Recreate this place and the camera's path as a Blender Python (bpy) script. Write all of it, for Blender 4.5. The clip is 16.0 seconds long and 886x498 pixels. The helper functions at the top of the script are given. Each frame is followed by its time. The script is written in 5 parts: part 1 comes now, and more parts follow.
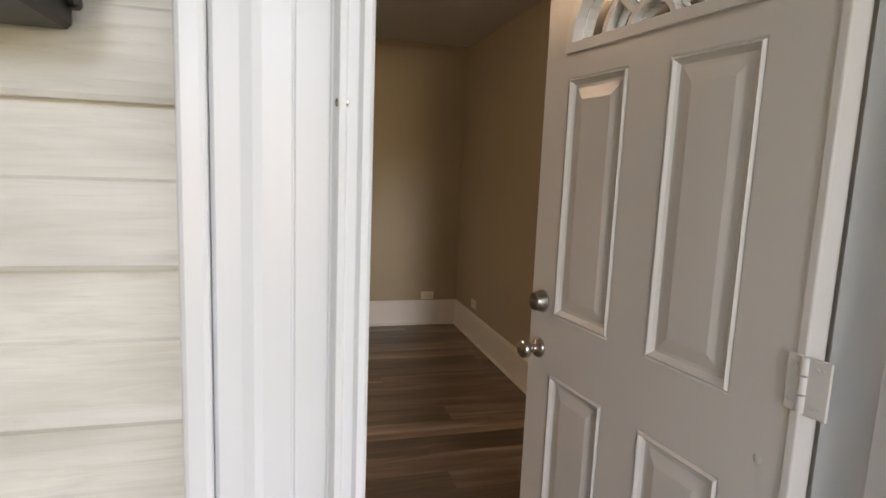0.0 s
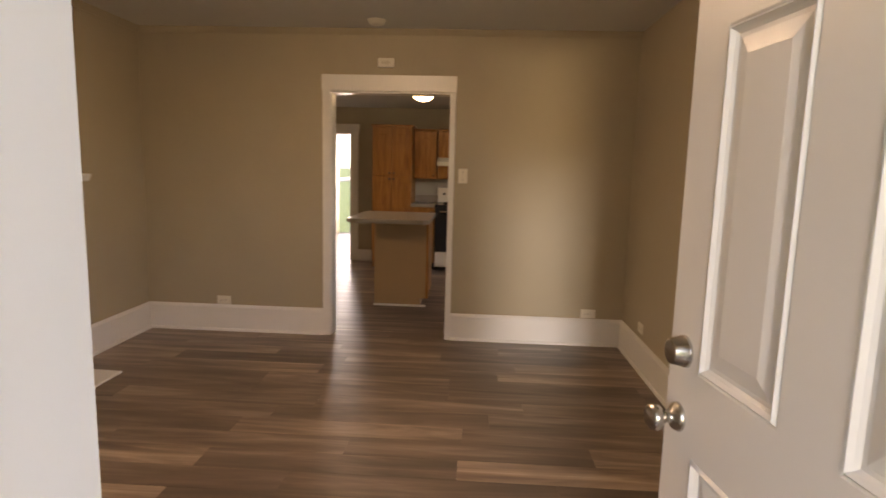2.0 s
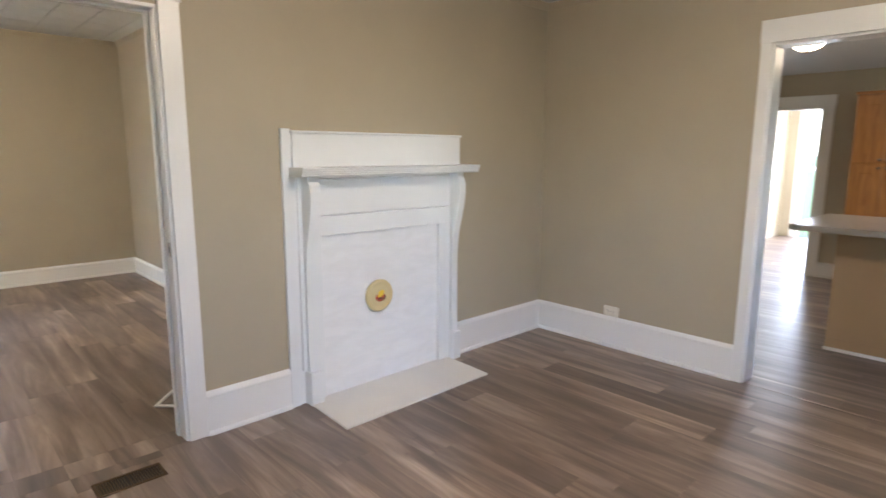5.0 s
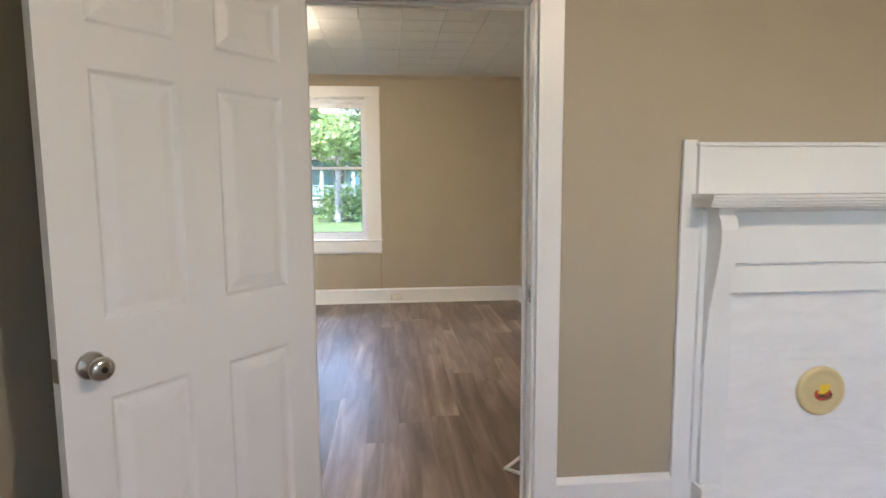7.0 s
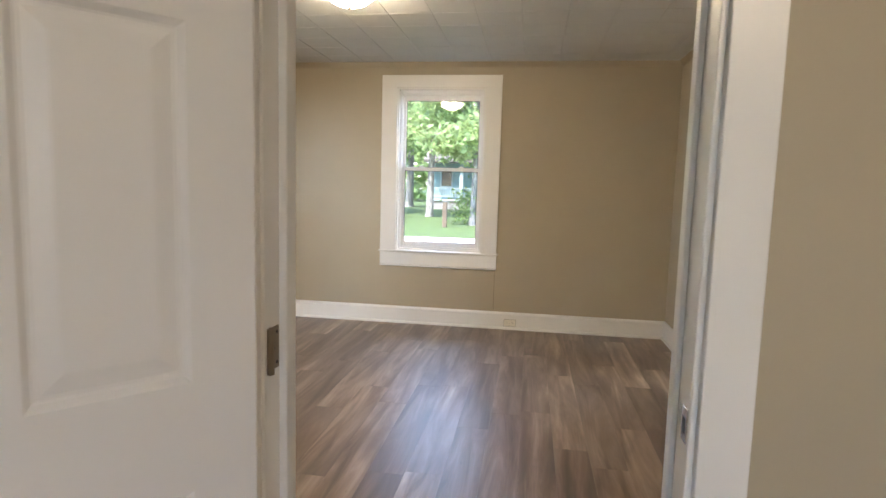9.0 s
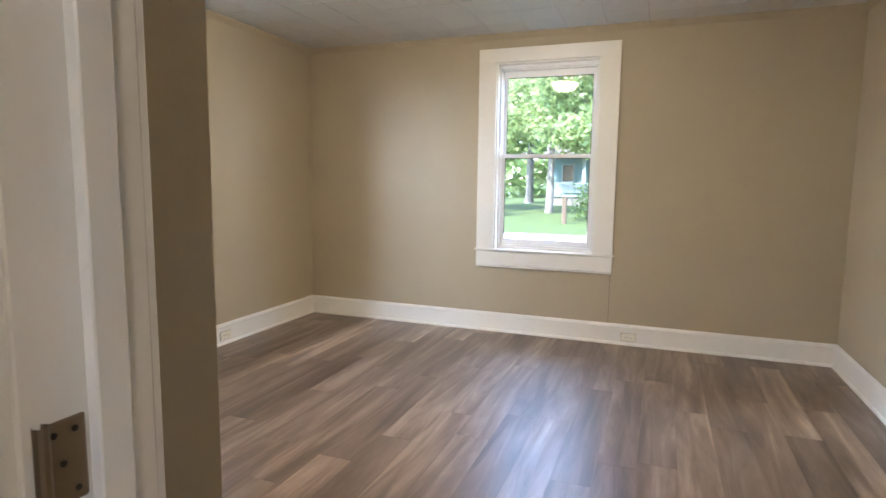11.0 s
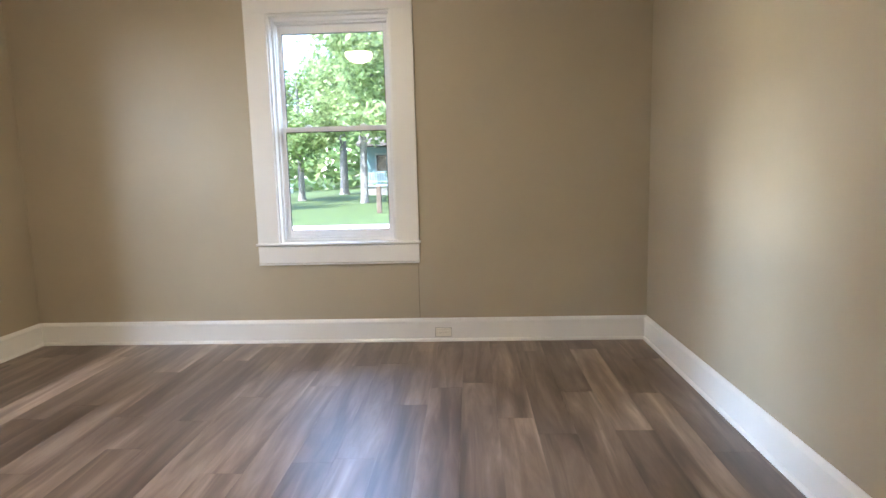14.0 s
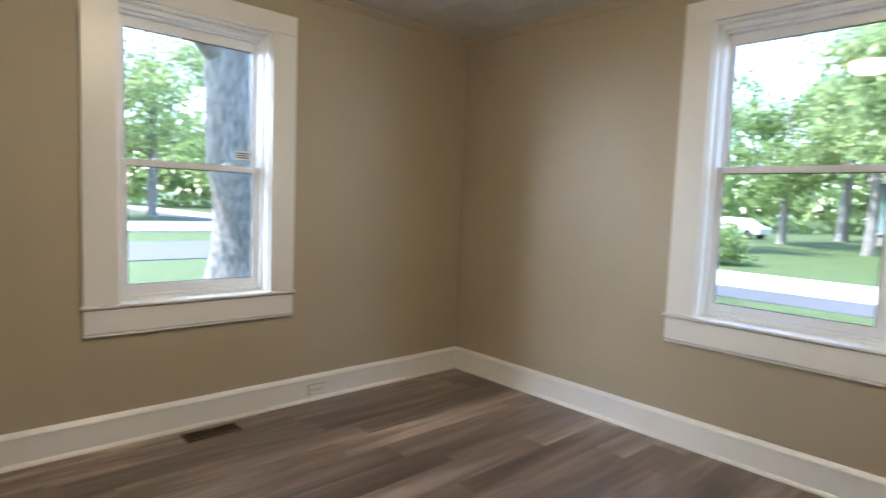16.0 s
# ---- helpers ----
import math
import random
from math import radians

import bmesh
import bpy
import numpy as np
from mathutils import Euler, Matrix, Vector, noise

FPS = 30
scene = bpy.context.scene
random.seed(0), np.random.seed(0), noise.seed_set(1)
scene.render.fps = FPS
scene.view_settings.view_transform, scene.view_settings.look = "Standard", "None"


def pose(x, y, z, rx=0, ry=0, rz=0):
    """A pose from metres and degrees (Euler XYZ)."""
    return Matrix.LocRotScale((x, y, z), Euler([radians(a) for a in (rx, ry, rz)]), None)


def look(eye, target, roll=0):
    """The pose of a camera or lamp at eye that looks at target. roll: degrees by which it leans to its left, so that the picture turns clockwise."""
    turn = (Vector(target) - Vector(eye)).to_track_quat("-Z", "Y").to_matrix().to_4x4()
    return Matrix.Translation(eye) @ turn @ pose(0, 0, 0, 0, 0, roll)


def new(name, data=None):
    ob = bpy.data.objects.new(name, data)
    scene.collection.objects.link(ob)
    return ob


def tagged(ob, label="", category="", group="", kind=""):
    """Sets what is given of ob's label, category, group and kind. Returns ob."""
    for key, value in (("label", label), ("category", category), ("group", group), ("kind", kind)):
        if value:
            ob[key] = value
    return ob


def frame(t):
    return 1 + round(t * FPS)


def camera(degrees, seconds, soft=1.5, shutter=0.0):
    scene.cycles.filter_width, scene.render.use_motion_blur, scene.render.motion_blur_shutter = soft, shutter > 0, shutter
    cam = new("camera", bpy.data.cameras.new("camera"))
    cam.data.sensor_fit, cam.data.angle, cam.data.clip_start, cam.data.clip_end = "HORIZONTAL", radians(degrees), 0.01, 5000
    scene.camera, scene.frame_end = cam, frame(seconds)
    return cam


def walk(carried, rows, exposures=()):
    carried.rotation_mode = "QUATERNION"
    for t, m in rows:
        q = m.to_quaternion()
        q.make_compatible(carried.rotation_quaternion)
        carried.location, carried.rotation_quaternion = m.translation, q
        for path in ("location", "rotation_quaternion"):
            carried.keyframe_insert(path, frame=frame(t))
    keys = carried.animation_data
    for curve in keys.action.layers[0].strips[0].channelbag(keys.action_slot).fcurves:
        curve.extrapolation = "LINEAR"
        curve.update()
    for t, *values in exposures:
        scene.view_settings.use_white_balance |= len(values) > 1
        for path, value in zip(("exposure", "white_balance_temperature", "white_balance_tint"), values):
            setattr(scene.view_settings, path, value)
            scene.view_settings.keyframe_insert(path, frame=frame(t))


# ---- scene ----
cam = camera(75.7, 16.0, shutter=0.3)
PATH = [
    (0, (0.221, -0.011, 1.406), (0.75, 1.897, 1.125), 2.3),
    (0.5, (0.284, -0.018, 1.396), (0.765, 1.9, 1.101), 2.2),
    (1, (0.365, 0.117, 1.39), (0.744, 2.056, 1.074), 1.5),
    (1.5, (0.412, 0.223, 1.393), (0.678, 2.184, 1.105), 1.0),
    (2, (0.513, 0.337, 1.388), (0.404, 2.315, 1.11), 1.5),
    (2.5, (0.593, 0.415, 1.376), (0.185, 2.349, 1.075), 1.5),
    (3, (0.616, 0.517, 1.355), (0.079, 2.418, 1.036), 0.9),
    (3.2, (0.597, 0.545, 1.358), (0.026, 2.432, 1.025), 0.6),
    (5.3, (0.498, 1.45, 1.378), (-1.127, 2.576, 1.076), -0.2),
    (5.5, (0.493, 1.509, 1.345), (-1.241, 2.467, 1.07), -0.5),
    (6, (0.308, 1.487, 1.337), (-1.561, 2.14, 1.058), -0.7),
    (6.5, (0.047, 1.532, 1.325), (-1.888, 1.963, 1.064), -0.8),
    (7, (-0.185, 1.635, 1.332), (-2.164, 1.821, 1.11), -0.3),
    (7.5, (-0.425, 1.736, 1.337), (-2.412, 1.734, 1.111), 0.2),
    (8, (-0.667, 1.78, 1.329), (-2.65, 1.668, 1.097), -0.0),
    (8.5, (-0.937, 1.81, 1.344), (-2.916, 1.616, 1.136), 0.1),
    (8.7, (-1.031, 1.827, 1.353), (-3.006, 1.591, 1.145), 0.8),
    (10.8, (-1.792, 1.908, 1.318), (-3.669, 1.259, 1.079), 0.7),
    (11, (-1.863, 1.888, 1.3), (-3.721, 1.184, 1.067), 0.7),
    (11.5, (-1.95, 1.88, 1.261), (-3.741, 1.017, 1.041), 0.0),
    (12, (-2.009, 1.854, 1.27), (-3.74, 0.881, 1.036), -1.3),
    (12.5, (-2.08, 1.796, 1.254), (-3.829, 0.856, 1.017), -2.0),
    (13, (-2.229, 1.666, 1.268), (-4.134, 1.11, 1.014), -2.6),
    (13.5, (-2.446, 1.725, 1.274), (-4.424, 1.554, 1.031), -2.6),
    (14, (-2.648, 1.915, 1.2), (-4.628, 1.815, 0.935), -1.5),
    (14.5, (-2.943, 1.953, 1.192), (-4.912, 1.684, 0.968), -1.2),
    (15, (-3.19, 1.898, 1.231), (-5.116, 1.395, 1.04), 0.4),
    (15.5, (-3.372, 1.891, 1.319), (-5.119, 0.931, 1.149), 1.3),
    (16, (-3.544, 1.885, 1.305), (-4.889, 0.414, 1.139), 2.2),
]
EXPOSURES = [(0.0, 1.92, 8200, 26), (1.0, 2.1, 9200, 29), (1.5, 2.35, 10500, 32), (2.0, 2.8, 9000, 29), (2.6, 3.15, 8600, 28), (3.2, 3.45, 6600, 20), (5.3, 3.75, 5800, 15), (7.0, 3.6, 5900, 15), (8.7, 3.35, 6200, 15), (10.8, 3.55, 5800, 15), (12.5, 3.58, 5800, 15), (14.0, 3.42, 5800, 15), (15.4, 3.5, 5700, 14), (16.0, 3.02, 5800, 13)]
walk(cam, [(t, look(eye, target, roll)) for t, eye, target, roll in PATH], EXPOSURES)

# ---- world, sun, exposure ----
SUN_ELEVATION, SUN_AZIMUTH = radians(55), radians(125)   # azimuth from +y towards +x
world = bpy.data.worlds.new("sky")
scene.world = world
world.use_nodes = True
_wn = world.node_tree.nodes
_sky = _wn.new("ShaderNodeTexSky")
_sky.sky_type, _sky.sun_disc = "NISHITA", False
_sky.sun_elevation, _sky.sun_rotation = SUN_ELEVATION, SUN_AZIMUTH
_wn["Background"].inputs["Strength"].default_value = 0.15
world.node_tree.links.new(_sky.outputs["Color"], _wn["Background"].inputs["Color"])
_sd = bpy.data.lights.new("sun", "SUN")
_sd.energy, _sd.angle, _sd.color = 2.0, radians(0.5), (1.0, 0.95, 0.87)
_to_sun = Vector((math.sin(SUN_AZIMUTH) * math.cos(SUN_ELEVATION), math.cos(SUN_AZIMUTH) * math.cos(SUN_ELEVATION), math.sin(SUN_ELEVATION)))
sun_ob = new("sun", _sd)
sun_ob.matrix_world = look(_to_sun * 30, (0, 0, 0))


def fill_lamp(name, place, target, w, h, watts, rgb=(0.86, 0.93, 1.0)):
    """An added area lamp, outside or in an opening, standing in for daylight."""
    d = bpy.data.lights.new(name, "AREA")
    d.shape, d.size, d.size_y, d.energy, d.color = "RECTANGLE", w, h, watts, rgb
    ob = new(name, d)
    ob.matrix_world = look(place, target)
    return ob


# tints of the added lamps: cool as sky, warm as sunlit ground
COOL_FILL, WARM_FILL = (0.72, 0.86, 1.0), (1.0, 0.90, 0.62)
# added lamp in the unseen side window, lights the mantel wall
fill_lamp("fill_lamp_east", (1.80, 2.52, 1.98), (-1.6, 2.70, 0.4), 0.80, 0.30, 0.3, COOL_FILL)
# added lamps outside both bedroom windows, out of view, brighten patches on the walls
fill_lamp("fill_lamp_bedroom_south", (-2.75, -2.65, 2.35), (-6.0, -0.6, 0.90), 1.0, 0.9, 20.0, COOL_FILL)
fill_lamp("fill_lamp_bedroom_west", (-7.55, 3.15, 2.20), (-5.9, -1.0, 0.90), 1.0, 0.9, 8.0, COOL_FILL)
# added lamp, hidden above the window, puts a blue sheen on the bedroom floor
fill_lamp("sheen_lamp_bedroom_west", (-10.2, 0.97, 5.0), (-5.2, 0.97, 0.0), 5.0, 1.8, 48.0, (0.48, 0.68, 1.0))
# added lamps far out front throw cool and warm light through the front doorway
fill_lamp("fill_lamp_front_cool", (-2.2, -25.0, 6.6), (0.9, 4.8, 0.6), 2.9, 3.6, 540.0, (0.60, 0.79, 1.0))
fill_lamp("fill_lamp_front_warm", (-2.2, -25.0, 0.55), (0.9, 4.8, 1.9), 2.9, 1.3, 205.0, WARM_FILL)
# added lamp in an unseen side opening, brightens the kitchen
fill_lamp("fill_lamp_kitchen", (2.28, 6.6, 1.55), (0, 6.6, 1.2), 1.1, 0.85, 0.3, COOL_FILL)
# added lamps brighten the back room: unseen side opening, and outside its door
fill_lamp("back_room_fill_lamp", (-0.93, 10.5, 1.5), (-2.6, 10.6, 0.9), 1.2, 0.9, 9.0, (1.0, 0.97, 0.92))
fill_lamp("fill_lamp_back_door", (-1.98, 12.35, 1.15), (-1.75, 9.0, 0.6), 0.7, 1.8, 7.0, (0.95, 0.97, 1.0))


# ---- materials ----
class Mat:
    """A small builder for node materials."""

    def __init__(self, name, rough=0.5, metal=0.0, spec=0.5):
        self.m = bpy.data.materials.new(name)
        self.m.use_nodes = True
        self.t = self.m.node_tree
        self.b = self.t.nodes["Principled BSDF"]
        self.b.inputs["Roughness"].default_value = rough
        self.b.inputs["Metallic"].default_value = metal
        self.b.inputs["Specular IOR Level"].default_value = spec
        self._co = None

    def node(self, kind, **inputs):
        n = self.t.nodes.new(kind)
        for k, v in inputs.items():
            self.put(n.inputs[k.replace("_", " ")], v)
        return n

    def put(self, sock, v):
        if isinstance(v, bpy.types.NodeSocket):
            self.t.links.new(v, sock)
        else:
            sock.default_value = v

    def co(self, scale=(1, 1, 1), rot=(0, 0, 0), world_space=True):
        """Object coordinates in metres, scaled."""
        if world_space:
            src = self.t.nodes.new("ShaderNodeNewGeometry").outputs["Position"]
        else:
            src = self.t.nodes.new("ShaderNodeTexCoord").outputs["Object"]
        mp = self.t.nodes.new("ShaderNodeMapping")
        mp.inputs["Scale"].default_value = scale
        mp.inputs["Rotation"].default_value = rot
        self.t.links.new(src, mp.inputs["Vector"])
        return mp.outputs["Vector"]

    def noise(self, vec, scale, detail=4.0, rough=0.55, distort=0.0):
        n = self.node("ShaderNodeTexNoise", Vector=vec, Scale=scale, Detail=detail, Roughness=rough, Distortion=distort)
        return n.outputs["Fac"]

    def ramp(self, fac, stops):
        n = self.t.nodes.new("ShaderNodeValToRGB")
        e = n.color_ramp.elements
        while len(e) < len(stops):
            e.new(0.5)
        for el, (p, c) in zip(e, stops):
            el.position, el.color = p, (*c, 1) if len(c) == 3 else c
        self.put(n.inputs["Fac"], fac)
        return n.outputs["Color"]

    def mix(self, fac, a, b, mode="MIX"):
        n = self.t.nodes.new("ShaderNodeMix")
        n.data_type, n.blend_type = "RGBA", mode
        self.put(n.inputs[0], fac)
        for sock, v in ((n.inputs[6], a), (n.inputs[7], b)):
            self.put(sock, (*v, 1) if isinstance(v, tuple) and len(v) == 3 else v)
        return n.outputs[2]

    def maths(self, op, a, b=0.0):
        n = self.t.nodes.new("ShaderNodeMath")
        n.operation = op
        self.put(n.inputs[0], a), self.put(n.inputs[1], b)
        return n.outputs[0]

    def color(self, v):
        self.put(self.b.inputs["Base Color"], (*v, 1) if isinstance(v, tuple) and len(v) == 3 else v)
        return self

    def rough(self, v):
        self.put(self.b.inputs["Roughness"], v)
        return self

    def bump(self, height, strength=0.2, dist=0.002):
        n = self.node("ShaderNodeBump", Height=height, Strength=strength, Distance=dist)
        self.t.links.new(n.outputs["Normal"], self.b.inputs["Normal"])
        return self


def paint(name, base, rough=0.5, vary=0.04, relief=0.12, grain=90.0):
    """Brushed or rolled house paint: faint mottling, roller texture and scuffs."""
    m = Mat(name, rough)
    p = m.co()
    big, fine = m.noise(p, 1.6, 3), m.noise(p, grain, 3)
    lo = tuple(c * (1 - vary) for c in base)
    hi = tuple(min(1, c * (1 + vary)) for c in base)
    m.color(m.ramp(big, [(0.3, lo), (0.7, hi)]))
    m.put(m.b.inputs["Roughness"], m.maths("ADD", m.maths("MULTIPLY", fine, 0.14), rough - 0.07))
    m.bump(m.maths("ADD", fine, m.maths("MULTIPLY", big, 0.8)), relief, 0.0015)
    return m.m


WALL = paint("wall_paint_greige", (0.425, 0.368, 0.264), 0.55, 0.035, 0.16)
# dark paint for the wallboard seam and the shade line round outlet plates
SEAM_AND_SHADE = paint("seam_and_plate_shade", (0.16, 0.135, 0.10), 0.8)
TRIM = paint("trim_paint_white", (0.80, 0.79, 0.76), 0.32, 0.025, 0.10, 60)
DOOR_PAINT = paint("door_paint_white", (0.80, 0.79, 0.77), 0.34, 0.02, 0.08, 60)
STEEL_DOOR = paint("front_door_paint", (0.76, 0.74, 0.71), 0.36, 0.02, 0.06, 50)
MANTEL_PAINT = paint("mantel_paint_white", (0.77, 0.78, 0.77), 0.38, 0.025, 0.16, 45)
CEILING_PAINT = paint("ceiling_paint", (0.62, 0.62, 0.60), 0.7, 0.03, 0.2, 50)
PLASTIC = paint("switch_plastic", (0.78, 0.75, 0.66), 0.35, 0.01, 0.02)
EXT_TRIM = paint("exterior_trim_white", (0.70, 0.72, 0.74), 0.35, 0.03, 0.08, 40)


def floor_material():
    m = Mat("vinyl_plank", 0.35, 0.0, 0.9)
    tone = m.t.nodes.new("ShaderNodeObjectInfo").outputs["Random"]
    p = m.co((1, 1, 1))
    off = m.node("ShaderNodeCombineXYZ", X=m.maths("MULTIPLY", tone, 37.0), Y=m.maths("MULTIPLY", tone, 91.0))
    add = m.t.nodes.new("ShaderNodeVectorMath")
    m.put(add.inputs[0], p), m.put(add.inputs[1], off.outputs[0])

    def stretched(sx, sy):
        mp = m.t.nodes.new("ShaderNodeMapping")
        mp.inputs["Scale"].default_value = (sx, sy, 1)
        m.t.links.new(add.outputs[0], mp.inputs["Vector"])
        return mp.outputs[0]

    streak = m.noise(stretched(0.75, 7.5), 1.35, 5, 0.56, 0.7)
    fine = m.noise(stretched(3.0, 70), 2.2, 4, 0.6)
    cloud = m.noise(stretched(0.9, 3.6), 1.3, 4, 0.55, 0.6)
    knots = m.noise(stretched(4.5, 11), 2.0, 3, 0.5, 1.0)
    base = m.ramp(streak, [(0.32, (0.088, 0.059, 0.043)), (0.44, (0.176, 0.126, 0.094)), (0.57, (0.290, 0.216, 0.166)), (0.70, (0.430, 0.340, 0.272))])
    plank = m.ramp(tone, [(0.0, (0.60, 0.57, 0.55)), (0.35, (0.88, 0.86, 0.85)), (0.75, (1.14, 1.13, 1.12)), (1.0, (1.62, 1.60, 1.55))])
    c = m.mix(1.0, base, plank, "MULTIPLY")
    c = m.mix(m.ramp(cloud, [(0.44, (0, 0, 0)), (0.68, (0.62, 0.62, 0.62))]), c, (0.085, 0.060, 0.047))
    c = m.mix(m.maths("MULTIPLY", fine, 0.36), c, (0.095, 0.070, 0.055))
    c = m.mix(m.ramp(knots, [(0.70, (0, 0, 0)), (0.82, (0.55, 0.55, 0.55))]), c, (0.05, 0.034, 0.026))
    m.color(c)
    m.rough(m.maths("ADD", m.maths("MULTIPLY", fine, 0.16), 0.29))
    m.bump(m.maths("ADD", fine, streak), 0.10, 0.001)
    return m.m


PLANK = floor_material()
SUBFLOOR = paint("subfloor_joint", (0.05, 0.04, 0.035), 0.8)


def metal(name, base, rough):
    m = Mat(name, rough, 1.0)
    n = m.noise(m.co(), 60, 2)
    m.color(m.ramp(n, [(0.3, tuple(c * 0.95 for c in base)), (0.7, base)]))
    m.rough(m.maths("ADD", m.maths("MULTIPLY", n, 0.03), rough))
    return m.m


NICKEL = metal("satin_nickel", (0.55, 0.52, 0.48), 0.22)
BRONZE = metal("aged_bronze", (0.28, 0.22, 0.15), 0.4)
REGISTER = metal("register_brown", (0.11, 0.075, 0.045), 0.45)
DARK_METAL = metal("dark_metal", (0.05, 0.045, 0.04), 0.45)


def glass_material():
    m = Mat("window_glass", 0.0)
    m.b.inputs["Base Color"].default_value = (0.97, 0.99, 0.98, 1)
    m.b.inputs["Transmission Weight"].default_value = 1.0
    m.b.inputs["IOR"].default_value = 1.45
    return m.m


GLASS = glass_material()


def lamp_glow(name, rgb, strength):
    m = Mat(name, 0.3)
    m.color((0.9, 0.88, 0.84))
    m.b.inputs["Emission Color"].default_value = (*rgb, 1)
    m.b.inputs["Emission Strength"].default_value = strength
    return m.m


# ---- mesh helpers ----
def box(bm, x0, x1, y0, y1, z0, z1):
    v = [bm.verts.new((x, y, z)) for x in (x0, x1) for y in (y0, y1) for z in (z0, z1)]
    for f in ((0, 1, 3, 2), (4, 6, 7, 5), (0, 4, 5, 1), (2, 3, 7, 6), (0, 2, 6, 4), (1, 5, 7, 3)):
        bm.faces.new([v[i] for i in f])
    return v


def soft_box(bm, x0, x1, y0, y1, z0, z1, r=0.004, seg=2):
    v = box(bm, x0, x1, y0, y1, z0, z1)
    es = list({e for a in v for e in a.link_edges})
    bmesh.ops.bevel(bm, geom=es, offset=r, segments=seg, profile=0.5, affect="EDGES")


def extrude_outline(bm, pts, axis, a, b):
    """A prism: the 2D outline pts, run along axis from a to b."""
    def at(u, v, w):
        return {"x": (w, u, v), "y": (u, w, v), "z": (u, v, w)}[axis]
    lo = [bm.verts.new(at(u, v, a)) for u, v in pts]
    hi = [bm.verts.new(at(u, v, b)) for u, v in pts]
    n = len(pts)
    bm.faces.new(lo), bm.faces.new(hi[::-1])
    for i in range(n):
        bm.faces.new((lo[i], hi[i], hi[(i + 1) % n], lo[(i + 1) % n]))


def lathe(bm, prof, m=None, seg=24):
    """Turns (radius, height) round the local z axis."""
    rings = []
    for r, z in prof:
        ring = [bm.verts.new((r * math.cos(k * math.tau / seg), r * math.sin(k * math.tau / seg), z)) for k in range(seg)] if r > 1e-6 else [bm.verts.new((0, 0, z))]
        rings.append(ring)
    for a, b in zip(rings, rings[1:]):
        for k in range(seg):
            j = (k + 1) % seg
            if len(a) == 1 and len(b) == 1:
                continue
            if len(a) == 1:
                bm.faces.new((a[0], b[k], b[j]))
            elif len(b) == 1:
                bm.faces.new((a[k], b[0], a[j]))
            else:
                bm.faces.new((a[k], b[k], b[j], a[j]))
    if m is not None:
        bmesh.ops.transform(bm, matrix=m, verts=[v for ring in rings for v in ring])


def mesh_of(name, bm, material, smooth=False):
    bmesh.ops.recalc_face_normals(bm, faces=bm.faces)
    me = bpy.data.meshes.new(name)
    bm.to_mesh(me)
    bm.free()
    me.materials.append(material)
    if smooth:
        for p in me.polygons:
            p.use_smooth = True
    return me


def part(name, bm, material, parent, label="", smooth=False):
    ob = new(name, mesh_of(name, bm, material, smooth))
    ob.parent = parent
    if label:
        tagged(ob, label)
    return ob


def thing(name, m, label, category, group="", kind=""):
    ob = new(name)
    ob.matrix_world = m
    ob.empty_display_size = 0.1
    return tagged(ob, label, category, group, kind)


def single(name, bm, material, label="", category="", kind="", smooth=False, m=None):
    ob = new(name, mesh_of(name, bm, material, smooth))
    if m is not None:
        ob.matrix_world = m
    return tagged(ob, label, category, "", kind)


def boxes(*rows):
    bm = bmesh.new()
    for r in rows:
        box(bm, *r)
    return bm


def soft_boxes(rows, r=0.003, seg=1):
    bm = bmesh.new()
    for row in rows:
        soft_box(bm, *row, r, seg)
    return bm


def wall_with_holes(u0, u1, z0, z1, holes):
    """Rectangles (u0, u1, z0, z1) that fill a wall round its openings."""
    us = sorted({u0, u1, *[h[0] for h in holes], *[h[1] for h in holes]})
    out = []
    for a, b in zip(us, us[1:]):
        cuts = sorted((h[2], h[3]) for h in holes if h[0] <= a + 1e-6 and h[1] >= b - 1e-6)
        z = z0
        for c0, c1 in cuts:
            if c0 > z + 1e-6:
                out.append((a, b, z, c0))
            z = max(z, c1)
        if z < z1 - 1e-6:
            out.append((a, b, z, z1))
    return out


def wall_x(name, x0, x1, y0, y1, z0, z1, holes, material, label):
    """A wall that runs along y, between x0 and x1; holes as (y0, y1, z0, z1)."""
    bm = boxes(*[(x0, x1, a, b, c, d) for a, b, c, d in wall_with_holes(y0, y1, z0, z1, holes)])
    bmesh.ops.remove_doubles(bm, verts=bm.verts, dist=1e-5)
    return single(name, bm, material, label, "wall", "structure")


def wall_y(name, y0, y1, x0, x1, z0, z1, holes, material, label):
    bm = boxes(*[(a, b, y0, y1, c, d) for a, b, c, d in wall_with_holes(x0, x1, z0, z1, holes)])
    bmesh.ops.remove_doubles(bm, verts=bm.verts, dist=1e-5)
    return single(name, bm, material, label, "wall", "structure")


# ---- plan, metres ----
XW, XE, YS, YN, HL = -2.20, 1.72, 0.71, 4.88, 2.44      # living room
YF = 0.42                                               # face of the siding on the porch
BW, BE, BS, BN, HB = -6.64, -2.35, -1.305, 3.14, 2.53   # bedroom
KN, KW, KE, HK = 8.70, -2.6, 2.2, 2.24                  # kitchen
D0, D1, DH = 1.330, 2.165, 1.99                         # bedroom doorway
K0, K1, KH = -0.66, 0.305, 1.975                         # kitchen doorway
F0, F1, FH = 0.265, 1.085, 2.08                         # front doorway
KS = YN + 0.14
W1 = (0.547, 1.395, 0.72, 2.30)                         # bedroom window openings
W2 = (-5.06, -4.255, 0.72, 2.24)
EW = (2.10, 2.95, 1.00, 2.15)                           # unseen side window, added to light the living room
T = 0.18
BACK = 12.0

